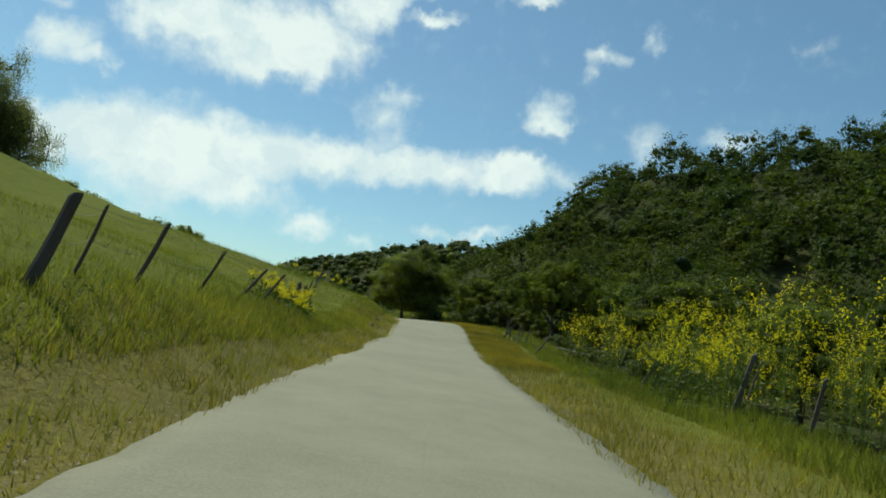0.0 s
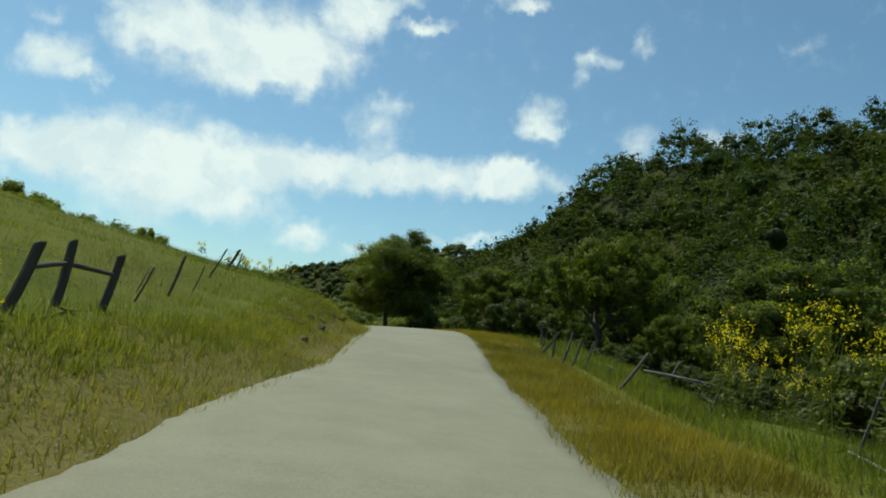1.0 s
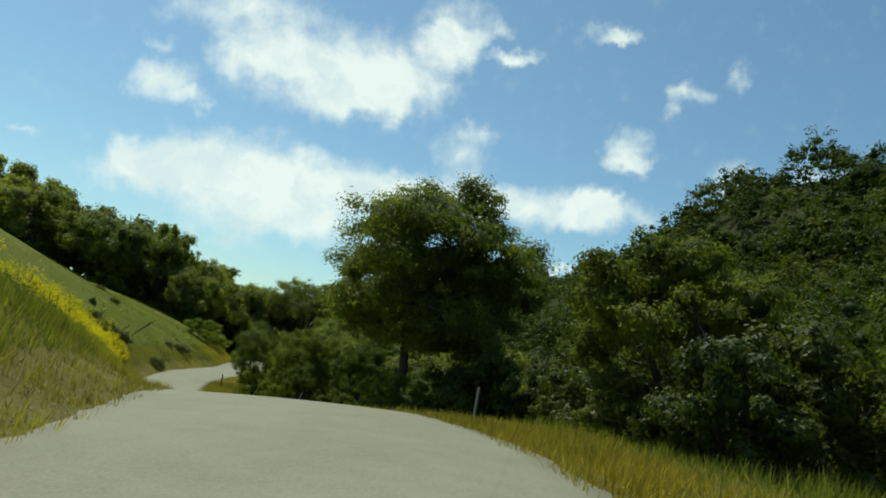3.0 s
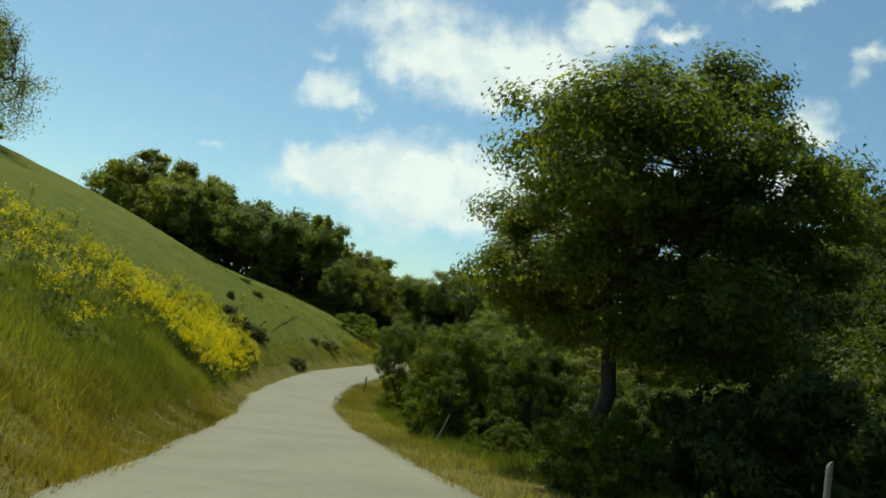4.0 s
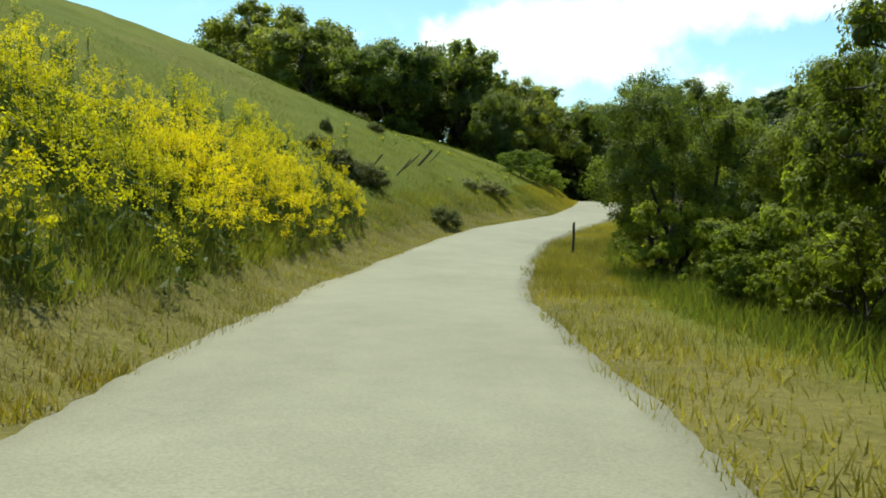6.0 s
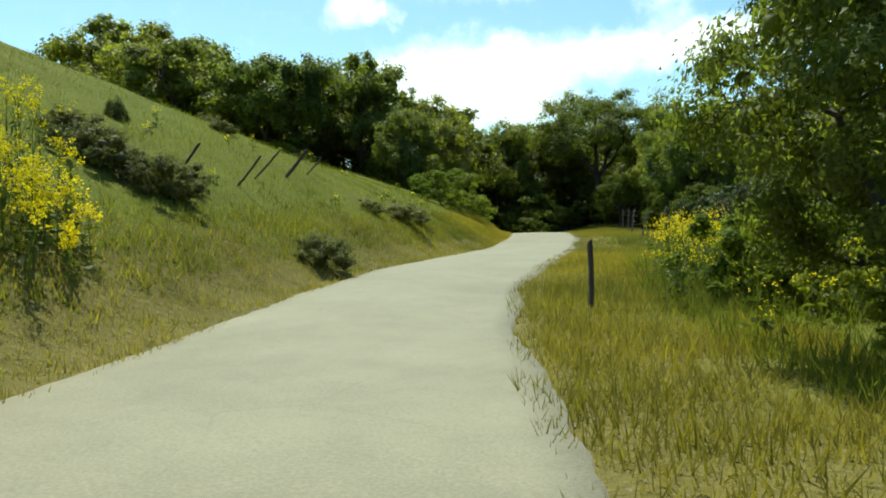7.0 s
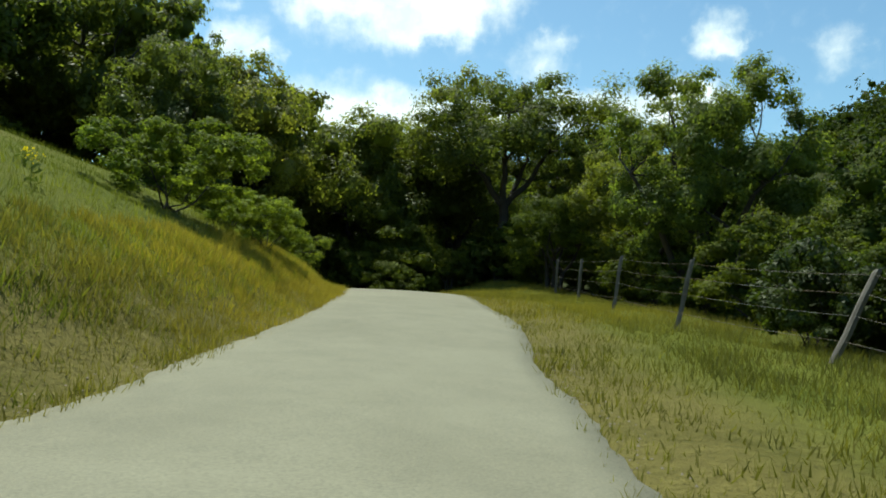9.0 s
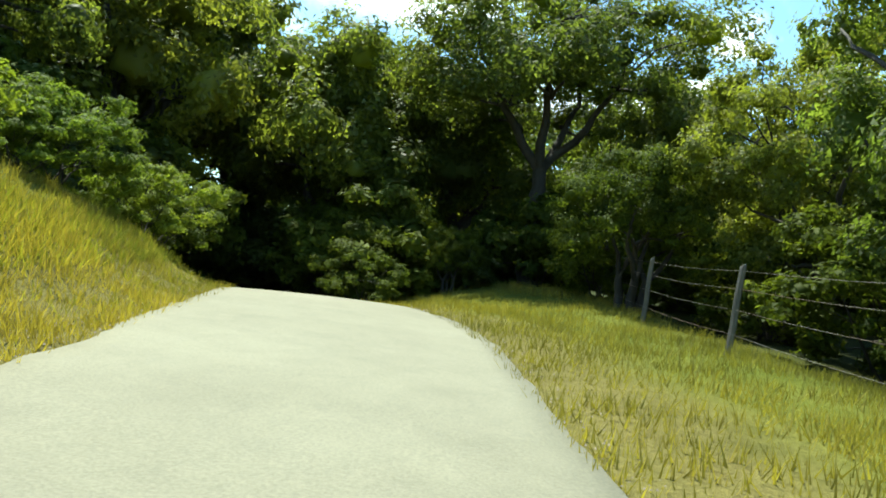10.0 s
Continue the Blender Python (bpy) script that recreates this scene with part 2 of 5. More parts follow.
def wire_material():
    m, nt, bsdf = material("rusty_wire", 0.5)
    n = noise_tex(nt, 6, 3)
    nt.links.new(ramp_of(nt, n.outputs["Fac"], [(0.4, (0.16, 0.15, 0.14)), (0.65, (0.14, 0.08, 0.05))]), bsdf.inputs["Base Color"])
    bsdf.inputs["Metallic"].default_value = 0.3
    return m


GROUND = ground_material()
ROAD = road_material()
OAK_LEAF = leaf_material("oak_leaf", (0.05, 0.064, 0.02), (0.185, 0.2, 0.058), 0.58, 0.52, shine=0.32)
# understory green, darkened further to hold canopy shade and backlight
DARK_LEAF = leaf_material("shaded_thicket_leaf", (0.026, 0.036, 0.01), (0.09, 0.108, 0.026), 0.4, 0.55, shine=0.25)
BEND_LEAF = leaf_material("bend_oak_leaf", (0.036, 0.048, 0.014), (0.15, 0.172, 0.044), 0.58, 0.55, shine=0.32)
# next two: oak leaf copies with the hollow's shade put into the colour
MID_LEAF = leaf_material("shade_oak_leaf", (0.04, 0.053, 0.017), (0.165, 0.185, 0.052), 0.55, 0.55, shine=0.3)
HOLLOW_SHADE_LEAF = leaf_material("shaded_hollow_leaf", (0.028, 0.04, 0.011), (0.122, 0.146, 0.03), 0.42, 0.62, shine=0.12)
WILLOW_LEAF = leaf_material("roadside_willow_leaf", (0.055, 0.072, 0.02), (0.2, 0.22, 0.06), 0.56, 0.55, shine=0.3)
LIGHT_LEAF = leaf_material("willow_leaf", (0.065, 0.09, 0.016), (0.20, 0.23, 0.042), 0.5)
GREY_LEAF = leaf_material("grey_oak_leaf", (0.07, 0.08, 0.04), (0.18, 0.19, 0.10), 0.5)
WOODS_LEAF = leaf_material("woodland_leaf", (0.027, 0.038, 0.008), (0.07, 0.089, 0.0165), 0.32, by_tree=True)
SHRUB_LEAF = leaf_material("shrub_leaf", (0.06, 0.09, 0.015), (0.19, 0.235, 0.05), 0.45)
DARK_SHRUB = leaf_material("sage_leaf", (0.06, 0.063, 0.03), (0.13, 0.136, 0.065), 0.3)
GRASS_GREEN = leaf_material("green_grass_blade", (0.08, 0.098, 0.018), (0.175, 0.178, 0.044), 0.45, 0.7)
GRASS_DRY = leaf_material("dry_grass_blade", (0.135, 0.122, 0.034), (0.265, 0.225, 0.07), 0.35, 0.75)
GRASS_TAN = leaf_material("tan_grass_blade", (0.17, 0.128, 0.024), (0.3, 0.225, 0.052), 0.3, 0.75)
STEM = leaf_material("mustard_stem", (0.06, 0.08, 0.02), (0.13, 0.15, 0.045), 0.25)
FLOWER = leaf_material("mustard_petal", (0.5, 0.40, 0.012), (0.7, 0.57, 0.025), 0.35)
BARK = wood_material("oak_bark", (0.022, 0.018, 0.014), (0.075, 0.062, 0.048))
POST_WOOD = wood_material("weathered_post", (0.03, 0.024, 0.02), (0.10, 0.085, 0.07))
PALE_WOOD = wood_material("silvered_post", (0.20, 0.18, 0.15), (0.42, 0.39, 0.34))
WEED_POST = wood_material("dark_grey_post", (0.045, 0.038, 0.03), (0.14, 0.12, 0.1))
GREY_WOOD = wood_material("grey_post", (0.07, 0.06, 0.05), (0.22, 0.20, 0.17))
EARTH = wood_material("bare_earth", (0.15, 0.105, 0.055), (0.3, 0.22, 0.12), 3.0)
WIRE = wire_material()


# ---- mesh helpers ----
def mesh_of(name, verts, faces, mat, smooth=False):
    verts = np.asarray(verts, dtype=np.float32)
    faces = np.asarray(faces, dtype=np.int32)
    n, k = faces.shape
    me = bpy.data.meshes.new(name)
    me.vertices.add(len(verts))
    me.vertices.foreach_set("co", verts.ravel())
    me.loops.add(n * k)
    me.loops.foreach_set("vertex_index", faces.ravel())
    me.polygons.add(n)
    me.polygons.foreach_set("loop_start", np.arange(0, n * k, k, dtype=np.int32))
    me.polygons.foreach_set("loop_total", np.full(n, k, dtype=np.int32))
    me.update(calc_edges=True)
    me.materials.append(mat)
    if smooth:
        me.polygons.foreach_set("use_smooth", np.ones(n, dtype=bool))
    return me


def part(name, me, parent=None, label=""):
    ob = new(name, me)
    if parent is not None:
        ob.parent = parent
    if label:
        tagged(ob, label)
    return ob


def tube(points, radii, sides=6):
    """A tapered tube of quads through the points."""
    points = np.asarray(points, float)
    radii = np.asarray(radii, float)
    tang = np.gradient(points, axis=0)
    tang /= np.linalg.norm(tang, axis=1)[:, None] + 1e-9
    ref = np.where(np.abs(tang[:, 2:3]) > 0.9, np.array([[1.0, 0, 0]]), np.array([[0, 0, 1.0]]))
    u = np.cross(tang, ref)
    u /= np.linalg.norm(u, axis=1)[:, None] + 1e-9
    w = np.cross(tang, u)
    ang = np.linspace(0, 2 * np.pi, sides, endpoint=False)
    ring = points[:, None] + radii[:, None, None] * (np.cos(ang)[None, :, None] * u[:, None] + np.sin(ang)[None, :, None] * w[:, None])
    v = ring.reshape(-1, 3)
    f = []
    for i in range(len(points) - 1):
        for j in range(sides):
            a, b = i * sides + j, i * sides + (j + 1) % sides
            f.append((a, b, b + sides, a + sides))
    return v, np.array(f)


def joined(pieces):
    vs, fs, k = [], [], 0
    for v, f in pieces:
        vs.append(v)
        fs.append(np.asarray(f) + k)
        k += len(v)
    return np.concatenate(vs), np.concatenate(fs)


def leaves_at(rng, centres, normals, length, width):
    """One pointed three-cornered leaf at each centre, turned about its normal."""
    n = len(centres)
    normals = normals / (np.linalg.norm(normals, axis=1)[:, None] + 1e-9)
    r = rng.normal(size=(n, 3))
    u = np.cross(normals, r)
    u /= np.linalg.norm(u, axis=1)[:, None] + 1e-9
    w = np.cross(normals, u)
    ln = (length * rng.uniform(0.6, 1.35, n))[:, None]
    wd = (width * rng.uniform(0.6, 1.35, n))[:, None]
    v = np.stack([centres - u * ln * 0.5 + w * wd * 0.5, centres - u * ln * 0.2 - w * wd * 0.55, centres + u * ln * 0.6], 1).reshape(-1, 3)
    f = np.arange(3 * n).reshape(n, 3)
    return v, f


# ---- the road's line and the lie of the land ----
LINE = np.array([
    (0.0, -90, -2.4), (0.0, -40, -1.0), (0.0, 0, 0.14), (-0.25, 15.7, 0.52), (-0.5, 23.0, 0.67), (-0.45, 31.7, 1.0), (-0.65, 38.5, 1.62),
    (-0.95, 44.1, 2.1), (-1.4, 46.1, 2.17), (-2.9, 50.4, 2.1), (-4.8, 54.8, 1.68), (-7.2, 59.3, 1.04), (-8.4, 61.1, 0.77), (-14.7, 72.3, -0.76),
    (-19.4, 80.0, -1.39), (-22.1, 85.9, -1.61), (-24.2, 92.0, -1.51), (-25.5, 98.3, -1.4), (-26.8, 105.0, -1.47), (-28.15, 111.65, -1.52),
    (-29.8, 118.75, -1.25), (-32.3, 126.6, -1.08), (-34.9, 132.4, -1.2), (-39, 138.5, -1.9), (-46, 146, -3.2), (-58, 157, -4.8), (-110, 200, -9),
])
HALF = 1.95


def smooth_line(ctrl, step=0.5):
    seg = np.concatenate([[0], np.cumsum(np.linalg.norm(np.diff(ctrl[:, :2], axis=0), axis=1))])
    s = np.arange(0, seg[-1], step)
    p = np.stack([np.interp(s, seg, ctrl[:, k]) for k in range(3)], 1)
    k = np.hanning(41)
    k /= k.sum()
    q = np.pad(p, ((20, 20), (0, 0)), mode="reflect", reflect_type="odd")
    return np.stack([np.convolve(q[:, i], k, "valid") for i in range(3)], 1)


AXIS = smooth_line(LINE, 0.25)
TANG = np.gradient(AXIS[:, :2], axis=0)
TANG /= np.linalg.norm(TANG, axis=1)[:, None]


def step01(x, a, b):
    t = np.clip((np.asarray(x, float) - a) / (b - a), 0, 1)
    return t * t * (3 - 2 * t)


def beside(x, y):
    """Nearest place on the road's line: its y, its height, and the distance to the right of it."""
    x, y = np.asarray(x, float).ravel(), np.asarray(y, float).ravel()
    yy, zz, dd = np.empty_like(x), np.empty_like(x), np.empty_like(x)
    for a in range(0, len(x), 3000):
        b = slice(a, a + 3000)
        d2 = (x[b, None] - AXIS[None, :, 0]) ** 2 + (y[b, None] - AXIS[None, :, 1]) ** 2
        j = d2.argmin(1)
        rx, ry = x[b] - AXIS[j, 0], y[b] - AXIS[j, 1]
        side = rx * TANG[j, 1] - ry * TANG[j, 0]
        along = rx * TANG[j, 0] + ry * TANG[j, 1]
        slope = np.gradient(AXIS[:, 2])[j] / 0.25
        yy[b], zz[b] = AXIS[j, 1], AXIS[j, 2] + np.clip(along, -0.3, 0.3) * slope
        dd[b] = np.where(side >= 0, 1, -1) * np.sqrt(d2[np.arange(len(j)), j])
    return yy, zz, dd


def bank_at(y):
    """Cross fall of the road: its right side stands higher in the bend."""
    return 0.06 * (step01(y, 36, 45) - step01(y, 62, 78))


def lumps(x, y, scale, seed):
    """Smooth rolling noise from a few waves."""
    r = np.random.default_rng(seed)
    out = np.zeros_like(x)
    for k in range(7):
        a = r.uniform(0, 2 * np.pi)
        f = (2 * np.pi / scale) * r.uniform(0.5, 1.6)
        out += np.sin(x * np.cos(a) * f + y * np.sin(a) * f + r.uniform(0, 6.28))
    return out / 4.0


CRESTS = [
    ((-330, 530, 12, 0.5), (-130, 490, 25, 0.5)), ((-130, 490, 25, 0.5), (-75, 480, 44, 0.5)), ((-75, 480, 44, 0.5), (-20, 460, 55.5, 0.5)), ((-20, 460, 55.5, 0.5), (66, 350, 47, 0.6)), ((66, 350, 48, 0.8), (68, 221, 62.5, 0.8)), ((44, 234, 48, 0.8), (68, 221, 62.5, 0.72)),
    ((68, 221, 62.5, 0.72), (98, 203, 65, 0.6)), ((98, 203, 65, 0.6), (160, 200, 88, 0.6)), ((160, 200, 88, 0.6), (310, 130, 98, 0.56)), ((310, 130, 98, 0.56), (430, -150, 80, 0.56)),
]


def wooded_hill(x, y):
    best = np.full_like(x, -60.0)
    for a, b in CRESTS:
        ax, ay, az, sa_ = a
        bx, by, bz, sb_ = b
        t = np.clip(((x - ax) * (bx - ax) + (y - ay) * (by - ay)) / ((bx - ax) ** 2 + (by - ay) ** 2), 0, 1)
        d = np.hypot(x - ax - t * (bx - ax), y - ay - t * (by - ay))
        h = az + t * (bz - az) - (sa_ + t * (sb_ - sa_)) * (np.sqrt(d * d + 64) - 8)
        best = np.maximum(best, h)
    return best + lumps(x, y, 60, 5) * 2.5


def land(x, y):
    """Height of the ground."""
    x, y = np.asarray(x, float).ravel(), np.asarray(y, float).ravel()
    yy, zz, dd = beside(x, y)
    e = np.maximum(np.abs(dd) - HALF, 0)
    el = 150 * (1 - np.exp(-e / 150))
    w1, w2 = step01(yy, 51, 74), step01(yy, 98, 122)
    g1 = 0.235 * el + (0.8 + 0.2 * step01(yy, 26, 38)) * (1 - np.exp(-e / 2.6))
    g1 = g1 - 0.85 * step01(e, 0, 13) * (1 - step01(e, 15, 26)) * step01(yy, 10, 28)
    g1 = g1 - 0.52 * np.exp(-((e - 3.7) / 2.0) ** 2) * (step01(yy, 18.5, 23.5) - step01(yy, 33, 39))
    g2 = 0.36 * el + 3.2 * (1 - np.exp(-e / 9))
    g3 = 0.26 * el + 1.8 * (1 - np.exp(-e / 6))
    gl = (g1 * (1 - w1) + g2 * w1) * (1 - w2) + g3 * w2
    gl = gl * step01(e, -0.2, 1.6) + lumps(x, y, 14, 3) * 0.22 * step01(e, 1, 8) + lumps(x, y, 3.5, 9) * 0.07 * step01(e, 0.8, 3)
    drop = 2.3 * (1 - step01(yy, 62, 84)) + 0.35
    gr = -drop * step01(e, 3.0 + 1.6 * (1 - step01(yy, 26, 34)), 13) + 0.05 * step01(e, 0, 1) + lumps(x, y, 6, 4) * 0.08 * step01(e, 1, 4) + lumps(x, y, 40, 8) * 0.8 * step01(e, 10, 60)
    gr = gr + 1.3 * step01(e, 0.5, 7) * step01(yy, 129, 139)
    near = zz - 0.06 + bank_at(yy) * np.clip(dd, -HALF, HALF) + np.where(dd < 0, gl, gr)
    hill = wooded_hill(x, y)
    k = 3.0
    m = np.maximum(near, hill)
    soft = m + k * np.log(np.exp((near - m) / k) + np.exp((hill - m) / k))
    w = step01(e, 8, 40) * (dd > 0) + step01(e, 120, 200) * (dd <= 0)
    return near * (1 - w) + soft * w


def place(x, y):
    return float(land([x], [y])[0])


def at_road(y_at, side, e):
    """A place beside the road: by the line's y, side -1 left or 1 right, metres past the edge."""
    j = int(np.argmin(np.abs(AXIS[:, 1] - y_at)))
    n = np.array([TANG[j, 1], -TANG[j, 0]]) * side
    p = AXIS[j, :2] + n * (HALF + e)
    return float(p[0]), float(p[1])


def spaced(lo, hi, a, b, step, grow=1.12):
    inner = list(np.arange(a, b + step, step))
    left, s = [], step
    v = a
    while v > lo:
        s *= grow
        v -= s
        left.append(v)
    right, s, v = [], step, inner[-1]
    while v < hi:
        s *= grow
        v += s
        right.append(v)
    return np.array(left[::-1] + inner + right)


def build_ground():
    xs, ys = spaced(-1500, 1500, -46, 12, 0.55), spaced(-1200, 1800, -8, 150, 0.6)
    gx, gy = np.meshgrid(xs, ys)
    z = land(gx, gy)
    v = np.stack([gx.ravel(), gy.ravel(), z], 1)
    nx, ny = len(xs), len(ys)
    i = np.arange(nx * ny).reshape(ny, nx)
    f = np.stack([i[:-1, :-1], i[:-1, 1:], i[1:, 1:], i[1:, :-1]], -1).reshape(-1, 4)
    me = mesh_of("ground", v, f, GROUND, True)
    yy, zz, dd = beside(gx, gy)
    e = np.abs(dd) - HALF
    wob = lumps(gx.ravel(), gy.ravel(), 5, 21) * 0.5
    dry = (1 - step01(e + wob, 0.9, 2.6)) * 0.9
    dry = np.maximum(dry, 0.28 * step01(lumps(gx.ravel(), gy.ravel(), 11, 31), 0.35, 0.9) * (e < 30))
    at = me.attributes.new("dry", "FLOAT", "POINT")
    at.data.foreach_set("value", dry.astype(np.float32))
    # litter with painted shade under the woods, past the fence, at the lane's end
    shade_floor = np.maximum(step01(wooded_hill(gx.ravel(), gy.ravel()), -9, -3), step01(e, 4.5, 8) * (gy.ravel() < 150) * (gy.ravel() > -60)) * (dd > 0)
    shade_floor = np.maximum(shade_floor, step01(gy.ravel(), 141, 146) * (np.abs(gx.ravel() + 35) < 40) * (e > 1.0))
    lt = me.attributes.new("shaded_litter", "FLOAT", "POINT")
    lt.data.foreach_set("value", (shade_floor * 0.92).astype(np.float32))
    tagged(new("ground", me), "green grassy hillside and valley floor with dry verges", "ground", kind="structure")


def build_road():
    r = np.random.default_rng(4)
    tip = bank_at(AXIS[:, 1])
    cols = np.linspace(-1, 1, 13)
    n = len(AXIS)
    rag = [np.convolve(r.normal(size=n + 20), np.hanning(21) / 10, "valid")[:n] * 0.22 + r.normal(size=n) * 0.022 for _ in range(2)]
    v = []
    for i in range(n):
        nrm = np.array([TANG[i, 1], -TANG[i, 0]])
        for c in cols:
            wide = HALF + (rag[0][i] if c < 0 else rag[1][i])
            p = AXIS[i, :2] + nrm * c * wide
            v.append((p[0], p[1], AXIS[i, 2] + 0.0 + 0.04 * (1 - c * c) + c * wide * tip[i]))
        for c in (-1, 1):
            wide = HALF + (rag[0][i] if c < 0 else rag[1][i]) + 0.05
            p = AXIS[i, :2] + nrm * c * wide
            v.append((p[0], p[1], AXIS[i, 2] - 0.14 + c * wide * tip[i]))
    m = len(cols) + 2
    f = []
    for i in range(n - 1):
        a, b = i * m, (i + 1) * m
        for j in range(len(cols) - 1):
            f.append((a + j, a + j + 1, b + j + 1, b + j))
        f.append((a + len(cols), a, b, b + len(cols)))
        f.append((a + len(cols) - 1, a + len(cols) + 1, b + len(cols) + 1, b + len(cols) - 1))
    tagged(new("road", mesh_of("road", v, np.array(f), ROAD, True)), "narrow pale grey sun-bleached asphalt lane without markings", "road", kind="structure")


build_ground()
build_road()


# ---- trees ----
def ball_shape(level):
    """Corners and triangles of a unit ball of 20 or 80 faces, for the shaded hearts of leaf clumps."""
    bm = bmesh.new()
    bmesh.ops.create_icosphere(bm, subdivisions=level, radius=1.0)
    v = np.array([p.co[:] for p in bm.verts])
    f = np.array([[p.index for p in q.verts] for q in bm.faces])
    bm.free()
    return v, f


BALLS = {1: ball_shape(1), 2: ball_shape(2)}


def clump_hearts(rng, centres, sizes, squash, level=2):
    """The dense twiggy inside of each clump: an uneven lump well below the outer leaves."""
    bv, bf = BALLS[level]
    n, k = len(centres), len(bv)
    rag = rng.uniform(0.72, 1.18, (n, k, 1))
    v = centres[:, None] + bv[None] * rag * sizes[:, None, None] * np.array([1, 1, squash])
    f = bf[None] + (np.arange(n) * k)[:, None, None]
    return v.reshape(-1, 3), f.reshape(-1, 3)


def clump_leaves(rng, centres, sizes, squash, count, leaf, tufts=13):
    """Leaves in loose tufts of uneven size round the clumps, more on top than beneath."""
    n = len(centres)
    way = rng.normal(size=(n, tufts, 3)) + np.array([0, 0, 0.3])
    way /= np.linalg.norm(way, axis=2)[:, :, None]
    root = centres[:, None] + way * (sizes[:, None] * rng.uniform(0.35, 1.12, (n, tufts)))[:, :, None] * np.array([1.08, 1.08, squash])
    girth = sizes[:, None] * rng.uniform(0.16, 0.42, (n, tufts))
    way, root, girth = way.reshape(-1, 3), root.reshape(-1, 3), girth.ravel()
    w = girth ** 2
    pick = rng.choice(n * tufts, count, p=w / w.sum())
    off = np.clip(rng.normal(size=(count, 3)), -2.1, 2.1)
    c = root[pick] + off * girth[pick][:, None] * np.array([0.68, 0.68, 0.5])
    off /= np.linalg.norm(off, axis=1)[:, None] + 1e-9
    normal = way[pick] * 0.55 + off * 0.7 + rng.normal(size=(count, 3)) * 0.35 + np.array([0, 0, 0.3])
    v, f = leaves_at(rng, c, normal, leaf * 1.5, leaf)
    return v, f, pick // tufts


def crown_clumps(rng, height, radius, trunk_h, count, flat, size):
    """Clumps of a crown: centres and radii, spread over an uneven dome above the trunk, some inside it."""
    mid, half = (trunk_h + height) / 2, (height - trunk_h) * 0.5
    turn, wave = rng.uniform(0, 6.28, 2), rng.uniform(0.08, 0.2, 2)
    out = []
    for i in range(count):
        best, far = None, -1
        for _ in range(9):
            d = rng.normal(size=3)
            d /= np.linalg.norm(d)
            if d[2] < -flat:
                d[2] = -d[2]
            az = math.atan2(d[1], d[0])
            lobe = 1 + wave[0] * math.sin(2 * az + turn[0]) + wave[1] * math.sin(3 * az + 2 * d[2] + turn[1])
            r = (rng.uniform(0.68, 0.9) if i % 5 else rng.uniform(0.2, 0.5)) * lobe
            p = np.array([d[0] * r * radius, d[1] * r * radius, mid + d[2] * min(r, 0.92) * half])
            gap = min((np.linalg.norm(p - o[:3]) for o in out), default=9)
            if gap > far:
                best, far = p, gap
        out.append(np.array([*best, min(radius, half * 1.3) * size * rng.uniform(0.6, 1.45)]))
    return np.array(out)


def limb_to(rng, start, end, r0, r1, sag=0.15):
    t = np.linspace(0, 1, 7)[:, None]
    start, end = np.asarray(start, float), np.asarray(end, float)
    ln = np.linalg.norm(end - start)
    mid = (start + end) / 2 + rng.normal(size=3) * ln * sag
    p = (1 - t) ** 2 * start + 2 * t * (1 - t) * mid + t ** 2 * end
    p[1:-1] += rng.normal(size=(5, 3)) * ln * 0.018
    return tube(p, np.linspace(r0, r1, 7), 7 if r0 > 0.06 else 4)


